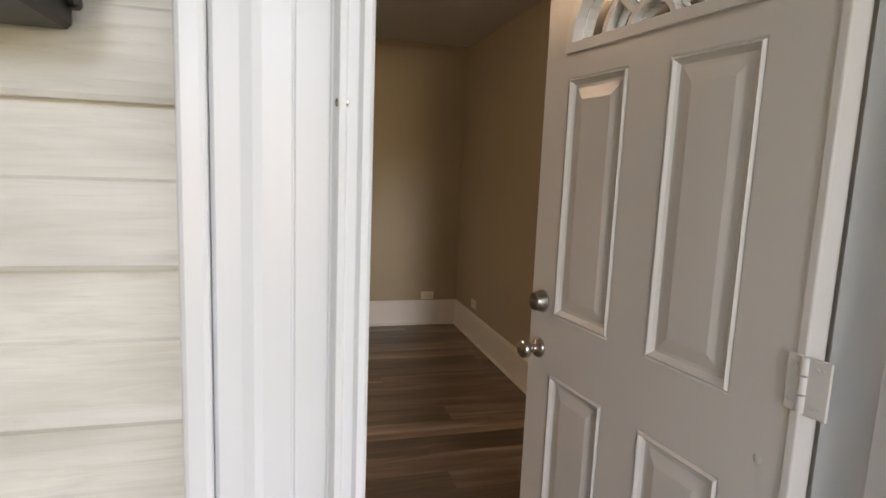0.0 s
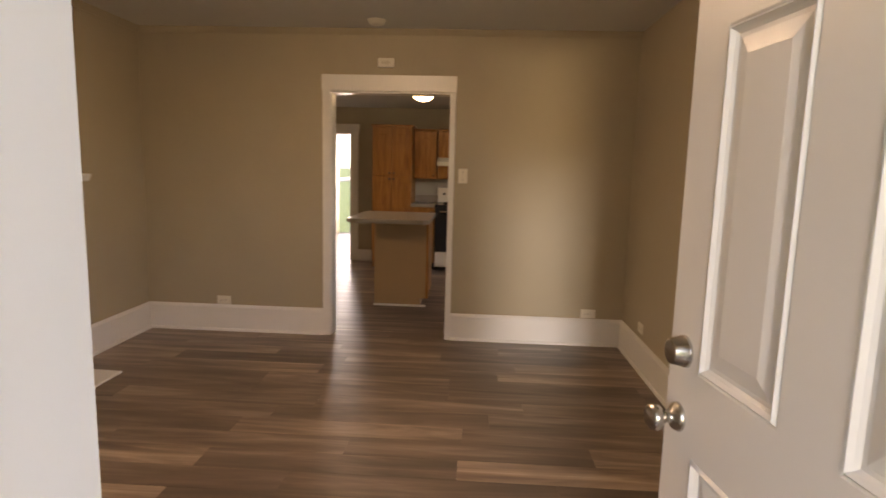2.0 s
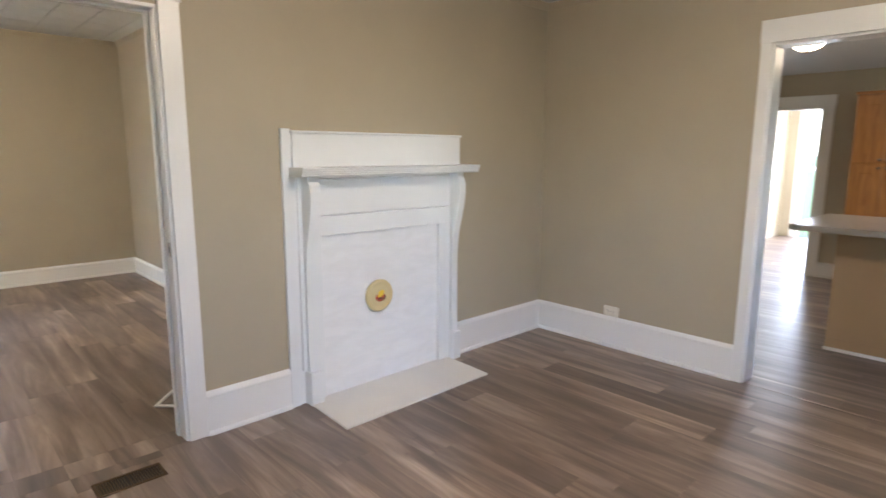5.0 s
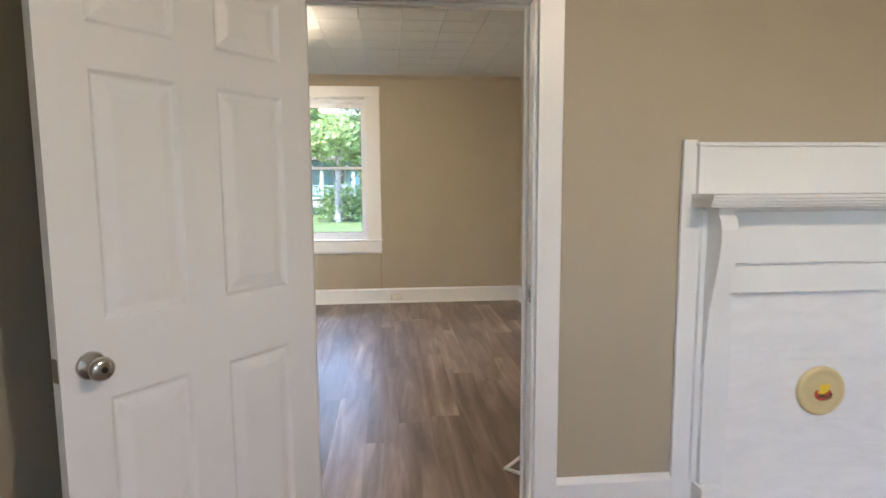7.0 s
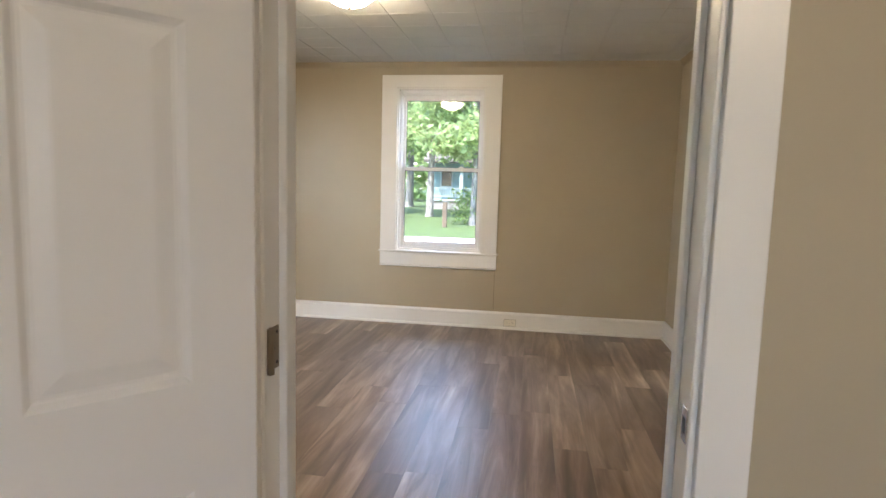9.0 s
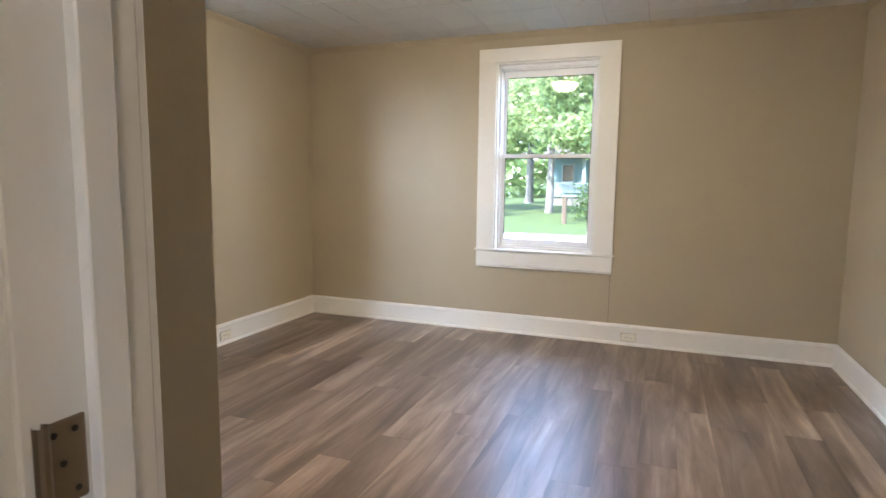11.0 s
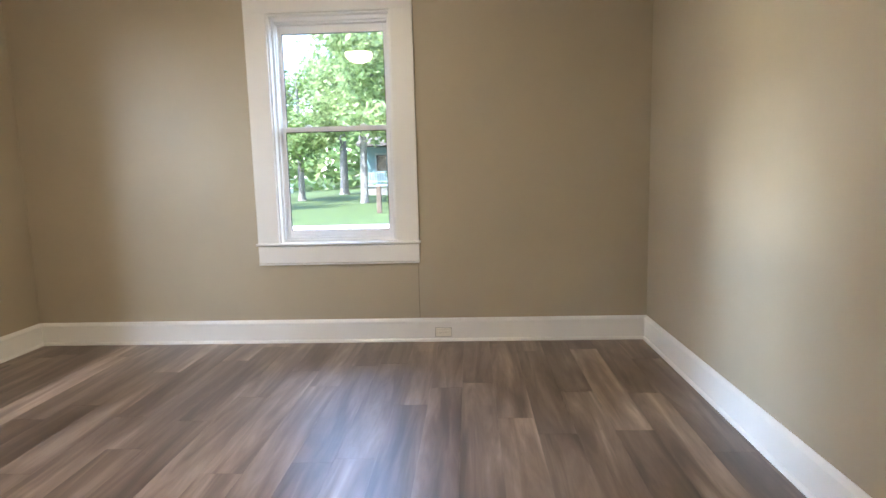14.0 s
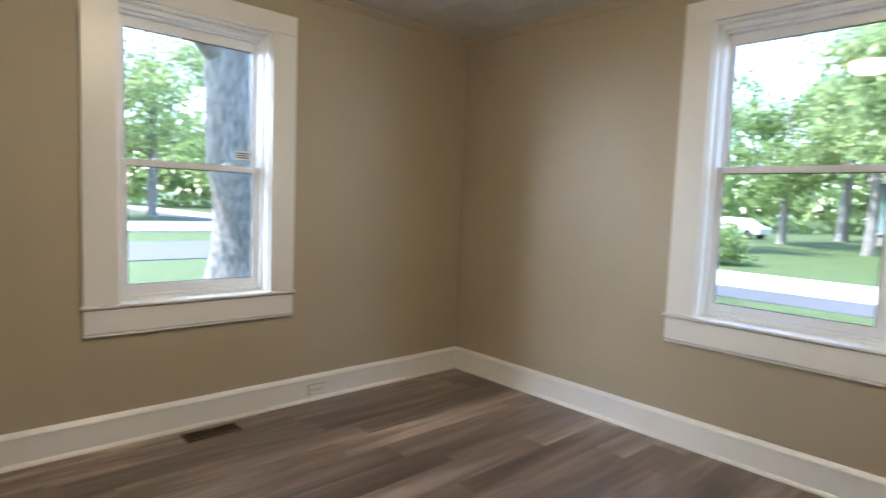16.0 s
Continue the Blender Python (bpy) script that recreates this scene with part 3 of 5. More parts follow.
def front_frame():
    g = thing("door_frame", pose(0, YF, 0), "white exterior door frame with aluminium-clad casing", "door frame", kind="structure")
    for s in (-1, 1):
        e = F0 if s < 0 else F1
        X = lambda d: (e + s * d)
        def row(d0, d1, y0, y1, z0=-0.05, z1=FH + 0.1):
            a, b = sorted((X(d0), X(d1)))
            return (a, b, y0, y1, z0, z1)
        prof = [(-0.014, 0.0), (-0.014, -0.028), (-0.011, -0.033), (-0.006, -0.034), (-0.003, -0.030), (0.004, -0.030), (0.006, -0.034), (0.010, -0.034), (0.013, -0.028), (0.0135, -0.0235), (0.0145, -0.0235), (0.016, -0.025), (0.038, -0.025), (0.0390, -0.0236), (0.0400, -0.0236), (0.041, -0.025), (0.060, -0.024), (0.066, -0.0255), (0.074, -0.024), (0.090, -0.023), (0.0935, -0.019), (0.0935, 0.0)]
        bm = bmesh.new()
        extrude_outline(bm, [(X(d_), y_) for d_, y_ in prof], "z", -0.05, FH + 0.1)
        part("casing", bm, EXT_TRIM, g, "white ribbed exterior casing")
        part("corner_channel", soft_boxes([row(0.094, 0.113, -0.030, 0.02)], 0.004, 2), EXT_TRIM, g, "white siding channel")
        part("jamb", soft_boxes([row(0.013, 0.027, 0.001, 0.285, -0.05, FH)], 0.002), EXT_TRIM, g)
        part("door_stop", soft_boxes([row(0.001, 0.013, 0.10, 0.19, -0.05, FH)], 0.003), EXT_TRIM, g)
        # dark strip on the latch side only, placed to fit the camera's view
        if s < 0:
            part("dark_jamb_strip", soft_boxes([row(-0.003, 0.001, 0.118, 0.137, -0.05, FH - 0.014)], 0.001), DARK_METAL, g, "narrow black strip on the latch-side stop")
        part("inner_casing", soft_boxes([row(0.032, 0.115, 0.290, 0.310, 0, FH + 0.08)], 0.003, 2), TRIM, g)
        for z in (0.35, 0.9, 1.447, 1.9):
            bm = bmesh.new()
            lathe(bm, [(0.0048, 0), (0.0048, 0.0015), (0.003, 0.0026), (0, 0.0018)], Matrix.Translation((X(0.008), -0.030, z)) @ Matrix.Rotation(math.pi / 2, 4, "X"), 12)
            part("screw", bm, NICKEL, g)
        for z in (0.5, 1.512):
            bm = bmesh.new()
            lathe(bm, [(0.005, 0), (0.005, 0.0015), (0.003, 0.0026), (0, 0.002)], Matrix.Translation((X(0.079), -0.022, z)) @ Matrix.Rotation(math.pi / 2, 4, "X"), 12)
            part("screw", bm, NICKEL, g)
    part("head", soft_boxes([(F0, F1, -0.030, 0.288, FH - 0.014, FH)], 0.002), EXT_TRIM, g)
    part("threshold", soft_boxes([(F0, F1, -0.03, 0.285, -0.03, 0.008)], 0.004), BRONZE, g, "metal threshold strip")
    part("inner_casing", soft_boxes([(F0 - 0.095, F1 + 0.095, 0.290, 0.312, FH + 0.08, FH + 0.2)], 0.003), TRIM, g)


front_frame()

SID = 0.1135
def siding_boards(x0, x1):
    bm = bmesh.new()
    h = SID + 0.008
    prof = [(0.018, 0.0), (-0.002, 0.0), (-0.004, 0.004), (-0.001, 0.014), (0.004, h * 0.5), (0.006, h * 0.52), (0.009, h), (0.018, h)]
    extrude_outline(bm, prof, "x", 0, x1 - x0)
    return mesh_of("siding_board", bm, SIDING)


for sx0, sx1 in ((-2.19, F0 - 0.113), (F1 + 0.113, XE + T)):
    me = siding_boards(sx0, sx1)
    for k in range(-1, 24):
        z = 1.441 - SID * 12 + SID * k
        if z + SID > 2.72:
            break
        ob = new("siding_board", me)
        ob.parent = wall_front
        ob.location = (sx0, YF, z)

DECK = paint("porch_deck_paint", (0.30, 0.29, 0.28), 0.6, 0.08, 0.3, 30)
single("porch_deck", boxes((BE, XE + 1.2, -2.0, YF + 0.02, -0.45, -0.05)), DECK, "grey painted porch deck", "porch", kind="structure")
single("porch_ceiling", boxes((XW, XE + 1.2, -2.1, YF + 0.02, 2.66, 2.72)), EXT_TRIM, "white porch ceiling", "ceiling", "structure")
ROOFING = paint("roof_shingle", (0.10, 0.09, 0.085), 0.85, 0.15, 0.5, 30)
bm = bmesh.new()
extrude_outline(bm, [(-7.1, 2.76), (3.1, 2.76), (3.1, 2.86), (-2.0, 4.6), (-7.1, 2.86)], "y", -2.2, 12.4)
single("roof", bm, ROOFING, "dark shingled house roof", "roof", "structure")


def porch_lantern():
    g = thing("wall_lantern", pose(0.026, YF - 0.004, 1.482), "black metal box lantern mounted on the siding", "wall lamp")
    part("base_tray", soft_boxes([(-0.066, 0.066, -0.100, -0.004, 0.0, 0.030)], 0.003), DARK_METAL, g)
    part("lid", soft_boxes([(-0.075, 0.075, -0.12, 0.0, 0.235, 0.255), (-0.05, 0.05, -0.1, -0.015, 0.255, 0.275)], 0.004), DARK_METAL, g)
    for x in (-0.066, 0.066):
        for y in (-0.111, -0.010):
            part("post", soft_boxes([(x - 0.006, x + 0.006, y - 0.006, y + 0.006, 0.012, 0.237)], 0.002), DARK_METAL, g)
    part("back_plate", soft_boxes([(-0.05, 0.05, -0.006, 0.002, 0.004, 0.28)], 0.003), DARK_METAL, g)
    for row in ((-0.06, 0.06, -0.112, -0.109, 0.014, 0.235), (-0.067, -0.064, -0.105, -0.016, 0.014, 0.235), (0.064, 0.067, -0.105, -0.016, 0.014, 0.235)):
        part("pane", boxes(row), GLASS, g)


porch_lantern()


# ---- windows ----
VINYL = paint("window_vinyl", (0.80, 0.80, 0.80), 0.3, 0.01, 0.03)


def sash_window(name, m, w, z0, z1, label, outer=True, sticker=False):
    """Opening from x = 0 to w, z0 to z1, in a wall whose room face is y = 0 and whose outer face is y = T (outwards is +y)."""
    g = thing(name, m, label, "window", kind="structure")
    cw = 0.152
    top = z1 + 0.112
    for row in ((-cw, 0.002, -0.020, 0, z0 + 0.008, z1), (w - 0.002, w + cw, -0.020, 0, z0 + 0.008, z1), (-cw, w + cw, -0.021, 0, z1, top)):
        part("casing", soft_boxes([row], 0.003, 2), TRIM, g)
    part("sill", soft_boxes([(-cw - 0.012, w + cw + 0.012, -0.034, 0.06, z0 - 0.006, z0 + 0.010)], 0.004, 2), TRIM, g)
    part("apron", soft_boxes([(-cw, w + cw, -0.019, 0, z0 - 0.132, z0 - 0.012), (-cw, w + cw, -0.023, 0, z0 - 0.147, z0 - 0.136)], 0.002, 2), TRIM, g)
    # reveal lining and blind stops
    for row in ((0, 0.014, 0, T - 0.01, z0 + 0.01, z1), (w - 0.014, w, 0, T - 0.01, z0 + 0.01, z1), (0.014, w - 0.014, 0, T - 0.01, z1 - 0.014, z1), (0.014, w - 0.014, 0.06, T + 0.03, z0 - 0.01, z0 + 0.026)):
        part("window_frame", soft_boxes([row], 0.002), TRIM, g)
    for row in ((0.014, 0.030, 0.050, 0.075, z0 + 0.026, z1 - 0.014), (w - 0.030, w - 0.014, 0.050, 0.075, z0 + 0.026, z1 - 0.014), (0.030, w - 0.030, 0.050, 0.075, z1 - 0.042, z1 - 0.014)):
        part("window_frame", soft_boxes([row], 0.002), VINYL, g)
    for row in ((0.014, 0.036, 0.075, 0.15, z0 + 0.026, z1 - 0.014), (w - 0.036, w - 0.014, 0.075, 0.15, z0 + 0.026, z1 - 0.014), (0.036, w - 0.036, 0.075, 0.15, z1 - 0.055, z1 - 0.014), (0.036, w - 0.036, 0.075, 0.15, z0 + 0.026, z0 + 0.045)):
        part("window_frame", soft_boxes([row], 0.002), VINYL, g)
    zm = z0 + 0.808 if z1 - z0 > 1.55 else z0 + 0.725
    for nm, y0, za, zb, rail_lo, rail_hi in (("lower_sash", 0.080, z0 + 0.045, zm + 0.018, 0.045, 0.034), ("upper_sash", 0.114, zm - 0.016, z1 - 0.055, 0.034, 0.055)):
        y1 = y0 + 0.030
        sx = 0.029
        bm = soft_boxes([(0.036, 0.036 + sx, y0, y1, za, zb), (w - 0.036 - sx, w - 0.036, y0, y1, za, zb), (0.036 + sx, w - 0.036 - sx, y0, y1, za, za + rail_lo), (0.036 + sx, w - 0.036 - sx, y0, y1, zb - rail_hi, zb)], 0.003)
        sash = part(nm, bm, VINYL, g)
        pane = part("pane", boxes((0.036 + sx, w - 0.036 - sx, y0 + 0.012, y0 + 0.018, za + rail_lo, zb - rail_hi)), GLASS, sash)
        pane.visible_shadow = False
        ga, gb, gc, gd = 0.036 + sx, w - 0.036 - sx, za + rail_lo, zb - rail_hi
        part("gasket", boxes((ga, ga + 0.004, y0 + 0.004, y0 + 0.012, gc, gd), (gb - 0.004, gb, y0 + 0.004, y0 + 0.012, gc, gd), (ga + 0.004, gb - 0.004, y0 + 0.004, y0 + 0.012, gd - 0.005, gd), (ga + 0.004, gb - 0.004, y0 + 0.004, y0 + 0.012, gc, gc + 0.003)), DARK_METAL, sash, "thin dark glazing gasket")
        if nm == "lower_sash":
            for u in (0.27, 0.73):
                part("sash_lock", soft_boxes([(w * u - 0.022, w * u + 0.022, y0 + 0.002, y0 + 0.026, zb, zb + 0.010), (w * u - 0.008, w * u + 0.014, y0 - 0.004, y0 + 0.016, zb + 0.010, zb + 0.016)], 0.002), VINYL, sash)
        elif sticker:
            y = y0 + 0.0112
            part("sticker", boxes((w - 0.160, w - 0.070, y, y + 0.0006, za + 0.075, za + 0.125)), PLASTIC, sash, "small white warning sticker")
            for k in range(3):
                part("print_bar", boxes((w - 0.154, w - 0.076, y - 0.0006, y, za + 0.083 + 0.013 * k, za + 0.090 + 0.013 * k)), DARK_METAL, sash)
    # outer casing
    for row in ((-0.09, 0, T, T + 0.025, z0 - 0.05, z1 + 0.1), (w, w + 0.09, T, T + 0.025, z0 - 0.05, z1 + 0.1), (0, w, T, T + 0.025, z1, z1 + 0.1)):
        part("outer_casing", boxes(row), EXT_TRIM, g)
    return g


# local +y points out of the house
sash_window("window_1", Matrix.Translation((BW, W1[0], 0)) @ Matrix.Rotation(math.pi / 2, 4, "Z"), W1[1] - W1[0], W1[2], W1[3], "white double-hung sash window with wide flat casing")
sash_window("window_2", Matrix.Translation((W2[1], BS, 0)) @ Matrix.Rotation(math.pi, 4, "Z"), W2[1] - W2[0], W2[2], W2[3], "white double-hung sash window looking at a tree trunk", sticker=True)


def plain_window(name, m, w, z0, z1):
    g = thing(name, m, "white framed window, unseen, added to light the living room", "window", kind="structure")
    for row in ((-0.11, 0, -0.02, 0, z0, z1), (w, w + 0.11, -0.02, 0, z0, z1), (-0.11, w + 0.11, -0.021, 0, z1, z1 + 0.12), (-0.12, w + 0.12, -0.03, 0, z0 - 0.12, z0)):
        part("casing", soft_boxes([row], 0.003), TRIM, g)
    for row in ((0, 0.05, 0.05, 0.1, z0, z1), (w - 0.05, w, 0.05, 0.1, z0, z1), (0.05, w - 0.05, 0.05, 0.1, z0, z0 + 0.05), (0.05, w - 0.05, 0.05, 0.1, z1 - 0.05, z1), (0.05, w - 0.05, 0.05, 0.1, (z0 + z1) / 2 - 0.02, (z0 + z1) / 2 + 0.02)):
        part("window_frame", soft_boxes([row], 0.003), VINYL, g)


# never in view; added as the opening for the east lamp
plain_window("window_3", Matrix.Translation((XE, EW[1], 0)) @ Matrix.Rotation(-math.pi / 2, 4, "Z"), EW[1] - EW[0], EW[2], EW[3])


# ---- living room things ----
def mantel():
    g = thing("fireplace_mantel", pose(XW, 0, 0), "white painted wooden fireplace mantel with scrolled brackets and a closed firebox", "fireplace")
    X = 0.0008
    part("side_board", soft_boxes([(X, 0.020, 2.700, 2.752, 0, 1.492)], 0.003, 2), MANTEL_PAINT, g)
    part("side_board", soft_boxes([(X, 0.020, 3.915, 3.950, 0, 1.25)], 0.003, 2), MANTEL_PAINT, g)
    part("side_panel", soft_boxes([(X, 0.012, 2.752, 2.860, 0, 0.93)], 0.002), MANTEL_PAINT, g)
    part("back_board", soft_boxes([(X, 0.016, 2.752, 3.915, 0.93, 1.30)], 0.002), MANTEL_PAINT, g)
    part("top_panel", soft_boxes([(X, 0.034, 2.752, 3.950, 1.296, 1.468)], 0.003, 2), MANTEL_PAINT, g)
    part("top_cap", soft_boxes([(X, 0.046, 2.745, 3.955, 1.468, 1.482)], 0.004, 2), MANTEL_PAINT, g)
    # shelf with a reeded front edge
    bm = bmesh.new()
    prof = [(X, 1.250), (0.146, 1.250), (0.150, 1.254), (0.150, 1.259), (0.146, 1.261), (0.155, 1.263), (0.155, 1.269), (0.150, 1.271), (0.160, 1.273), (0.160, 1.280), (0.155, 1.282), (0.165, 1.284), (0.165, 1.293), (0.161, 1.296), (X, 1.296)]
    extrude_outline(bm, prof, "y", 2.735, 4.005)
    part("shelf", bm, MANTEL_PAINT, g)
    part("bed_mould", soft_boxes([(X, 0.040, 2.86, 3.86, 1.232, 1.250)], 0.006, 2), MANTEL_PAINT, g)
    part("frieze_board", soft_boxes([(X, 0.034, 2.868, 3.862, 1.037, 1.232)], 0.003), MANTEL_PAINT, g)
    part("lintel_board", soft_boxes([(X, 0.040, 2.868, 3.862, 0.925, 1.031)], 0.005, 2), MANTEL_PAINT, g)
    part("jamb_board", soft_boxes([(X, 0.036, 3.765, 3.862, 0, 0.925), (0.03, 0.042, 3.762, 3.778, 0.002, 0.923)], 0.003), MANTEL_PAINT, g)
    part("jamb_board", soft_boxes([(X, 0.036, 2.862, 2.905, 0, 0.925)], 0.003), MANTEL_PAINT, g)
    # scrolled brackets that run down as slim pilasters to plinth blocks

    def bracket(y0, y1):
        front = [(0.058, 0.19), (0.050, 0.30), (0.048, 0.55), (0.052, 0.74), (0.066, 0.86), (0.090, 0.96), (0.112, 1.05), (0.122, 1.12), (0.122, 1.17), (0.112, 1.205), (0.098, 1.222)]
        n = []
        for (xa, za), (xb, zb) in zip(front, front[1:]):
            n += [(xa, za), ((xa + xb) / 2, (za + zb) / 2)]
        n.append(front[-1])
        bm = bmesh.new()
        extrude_outline(bm, [(X, 0.19)] + n + [(0.098, 1.252), (X, 1.252)], "y", y0, y1)
        part("bracket", bm, MANTEL_PAINT, g)
        part("plinth_block", soft_boxes([(X, 0.082, y0 - 0.008, y1 + 0.008, 0, 0.19)], 0.006, 2), MANTEL_PAINT, g)
        part("back_strip", soft_boxes([(X, 0.028, y0 - 0.022, y1 + 0.012, 0.19, 1.24)], 0.003), MANTEL_PAINT, g)

    bracket(2.796, 2.858)
    bracket(3.868, 3.918)
    # plastered firebox front with trowel marks
    m = Mat("painted_plaster", 0.45)
    p = m.co((1, 1, 3.2))
    n = m.noise(p, 5, 6, 0.6, 0.8)
    m.color(m.ramp(n, [(0.3, (0.76, 0.76, 0.75)), (0.7, (0.84, 0.84, 0.83))]))
    m.bump(n, 0.22, 0.003)
    part("firebox_panel", soft_boxes([(X, 0.012, 2.90, 3.77, 0, 0.93)], 0.002), m.m, g)
    for y0, y1, z in ((3.11, 3.34, 0.690), (3.16, 3.45, 0.655), (3.03, 3.14, 0.505), (3.28, 3.50, 0.395), (3.00, 3.20, 0.345), (2.98, 3.10, 0.600), (3.36, 3.55, 0.300), (3.10, 3.22, 0.430)):
        part("trowel_ridge", soft_boxes([(0.0115, 0.0138, y0, y1, z, z + 0.006)], 0.0008), m.m, g)


mantel()
HEARTH = paint("hearth_paint", (0.72, 0.70, 0.66), 0.5, 0.06, 0.35, 25)
bm = bmesh.new()
extrude_outline(bm, [(XW + 0.02, 2.800), (-1.775, 2.780), (-1.785, 3.832), (XW + 0.02, 3.852)], "z", 0.0, 0.011)
bmesh.ops.bevel(bm, geom=[e for e in bm.edges if all(v.co.z > 0.005 for v in e.verts)], offset=0.003, segments=1, affect="EDGES")
single("hearth_slab", bm, HEARTH, "thin white painted hearth slab on the floor before the mantel", "hearth")


def flue_cover():
    g = thing("flue_cover", pose(XW + 0.0125, 3.292, 0.532, 0, 90, 0), "round cream metal flue cover with a faded fruit print", "flue cover")
    cream = paint("flue_cream", (0.66, 0.54, 0.28), 0.35, 0.10, 0.1, 60)
    bm = bmesh.new()
    lathe(bm, [(0, 0.0), (0.094, 0.0), (0.097, 0.006), (0.097, 0.016), (0.092, 0.022), (0.080, 0.023), (0.072, 0.018), (0.058, 0.021), (0.0, 0.023)], None, 44)
    part("plate", bm, cream, g, smooth=True)
    rng = random.Random(3)
    # (colour, then blots: up is -x, sideways is y, half height, half width)
    prints = (("print_brown", (0.22, 0.08, 0.03), ((0.022, 0.004, 0.015, 0.036), (0.010, 0.026, 0.012, 0.014))),
              ("print_red", (0.48, 0.07, 0.03), ((0.006, -0.024, 0.016, 0.014), (0.004, 0.018, 0.013, 0.016), (0.028, -0.006, 0.006, 0.020))),
              ("print_dark", (0.09, 0.045, 0.025), ((0.018, -0.008, 0.005, 0.016), (0.012, 0.034, 0.008, 0.006))),
              ("print_yellow", (0.86, 0.60, 0.04), ((-0.014, 0.006, 0.021, 0.022), (0.000, -0.006, 0.010, 0.018))))
    for k, (nm, c, blots) in enumerate(prints):
        mat_ = paint(nm, c, 0.4, 0.1, 0.05)
        for q, (cx, cy, rh, rw) in enumerate(blots):
            bm = bmesh.new()
            n = 14
            bm.faces.new([bm.verts.new((cx + rh * rng.uniform(0.8, 1.1) * math.cos(a * math.tau / n), cy + rw * rng.uniform(0.8, 1.1) * math.sin(a * math.tau / n), 0.0233 + 0.0003 * k + 0.00006 * q)) for a in range(n)])
            part("print", bm, mat_, g)


flue_cover()


def wall_plate(name, m, w, h, label, category, kind_):
    """A plate in the xz plane, facing -y, centred at the origin."""
    g = thing(name, m, label, category, "outlets and switches")
    part("plate", soft_boxes([(-w / 2, w / 2, -0.006, 0, -h / 2, h / 2)], 0.002, 2), PLASTIC, g)
    if "let into" in label:
        # dark backing, slightly larger, paints the shade outline of the plate
        part("plate_shade_rim", boxes((-w / 2 - 0.0025, w / 2 + 0.0025, -0.0016, 0, -h / 2 - 0.0025, h / 2 + 0.0025)), SEAM_AND_SHADE, g, "dark rim painted as shade round the plate")
    if kind_ == "outlet":
        for s in (-1, 1):
            face = part("socket", soft_boxes([(s * w * 0.19 - 0.015, s * w * 0.19 + 0.015, -0.0085, -0.005, -0.013, 0.013)], 0.003), PLASTIC, g)
            part("slot", boxes((s * w * 0.19 - 0.006, s * w * 0.19 + 0.002, -0.0089, -0.0084, -0.0075, -0.0055), (s * w * 0.19 - 0.006, s * w * 0.19 + 0.002, -0.0089, -0.0084, 0.0055, 0.0075), (s * w * 0.19 + 0.006, s * w * 0.19 + 0.010, -0.0089, -0.0084, -0.002, 0.002)), DARK_METAL, face)
    else:
        part("toggle", soft_boxes([(-0.005, 0.005, -0.018, -0.005, -0.004, 0.012)], 0.002), PLASTIC, g)
    for z in ((0.0,) if kind_ == "outlet" else (-h * 0.28, h * 0.28)):
        bm = bmesh.new()
        lathe(bm, [(0.003, 0), (0.003, 0.001), (0, 0.0014)], Matrix.Translation((0, -0.006, z)) @ Matrix.Rotation(math.pi / 2, 4, "X"), 10)
        part("screw", bm, NICKEL, g)
    return g


Rz = lambda a: Matrix.Rotation(radians(a), 4, "Z")
wall_plate("wall_outlet", Matrix.Translation((1.446, YN, 0.263)), 0.115, 0.07, "ivory wall outlet set just above the baseboard", "outlet", "outlet")
wall_plate("wall_outlet", Matrix.Translation((-1.555, YN, 0.260)), 0.115, 0.07, "ivory wall outlet set just above the baseboard", "outlet", "outlet")
wall_plate("wall_outlet", Matrix.Translation((XE, 4.366, 0.300)) @ Rz(-90), 0.115, 0.07, "ivory wall outlet on the side wall", "outlet", "outlet")
wall_plate("wall_outlet", Matrix.Translation((BW + 0.0185, 1.702, 0.066)) @ Rz(90), 0.112, 0.062, "white outlet let into the bedroom baseboard", "outlet", "outlet")
wall_plate("wall_outlet", Matrix.Translation((-5.385, BS + 0.0185, 0.072)) @ Rz(180), 0.112, 0.062, "white outlet let into the bedroom baseboard", "outlet", "outlet")
wall_plate("light_switch", Matrix.Translation((0.405, YN, 1.337)), 0.072, 0.115, "ivory toggle light switch beside the kitchen doorway", "light switch", "switch")

g = thing("door_chime", pose(-0.214, YN, 2.188), "small cream door chime box above the kitchen doorway", "door chime")
part("cover", soft_boxes([(-0.062, 0.062, -0.034, -0.006, -0.034, 0.034)], 0.006, 2), PLASTIC, g)
part("base", soft_boxes([(-0.055, 0.055, -0.008, 0, -0.030, 0.030)], 0.002), PLASTIC, g)
for k in range(3):
    part("slot", boxes((-0.035, 0.035, -0.0346, -0.0338, -0.012 + 0.010 * k, -0.009 + 0.010 * k)), WALL, g)

g = thing("smoke_detector", pose(-0.243, 4.60, HL), "round white smoke detector on the ceiling", "smoke detector")
bm = bmesh.new()
lathe(bm, [(0, -0.036), (0.035, -0.036), (0.052, -0.030), (0.060, -0.018), (0.062, -0.006), (0.066, -0.005), (0.066, 0), (0, 0)], None, 32)
part("body", bm, PLASTIC, g, smooth=True)

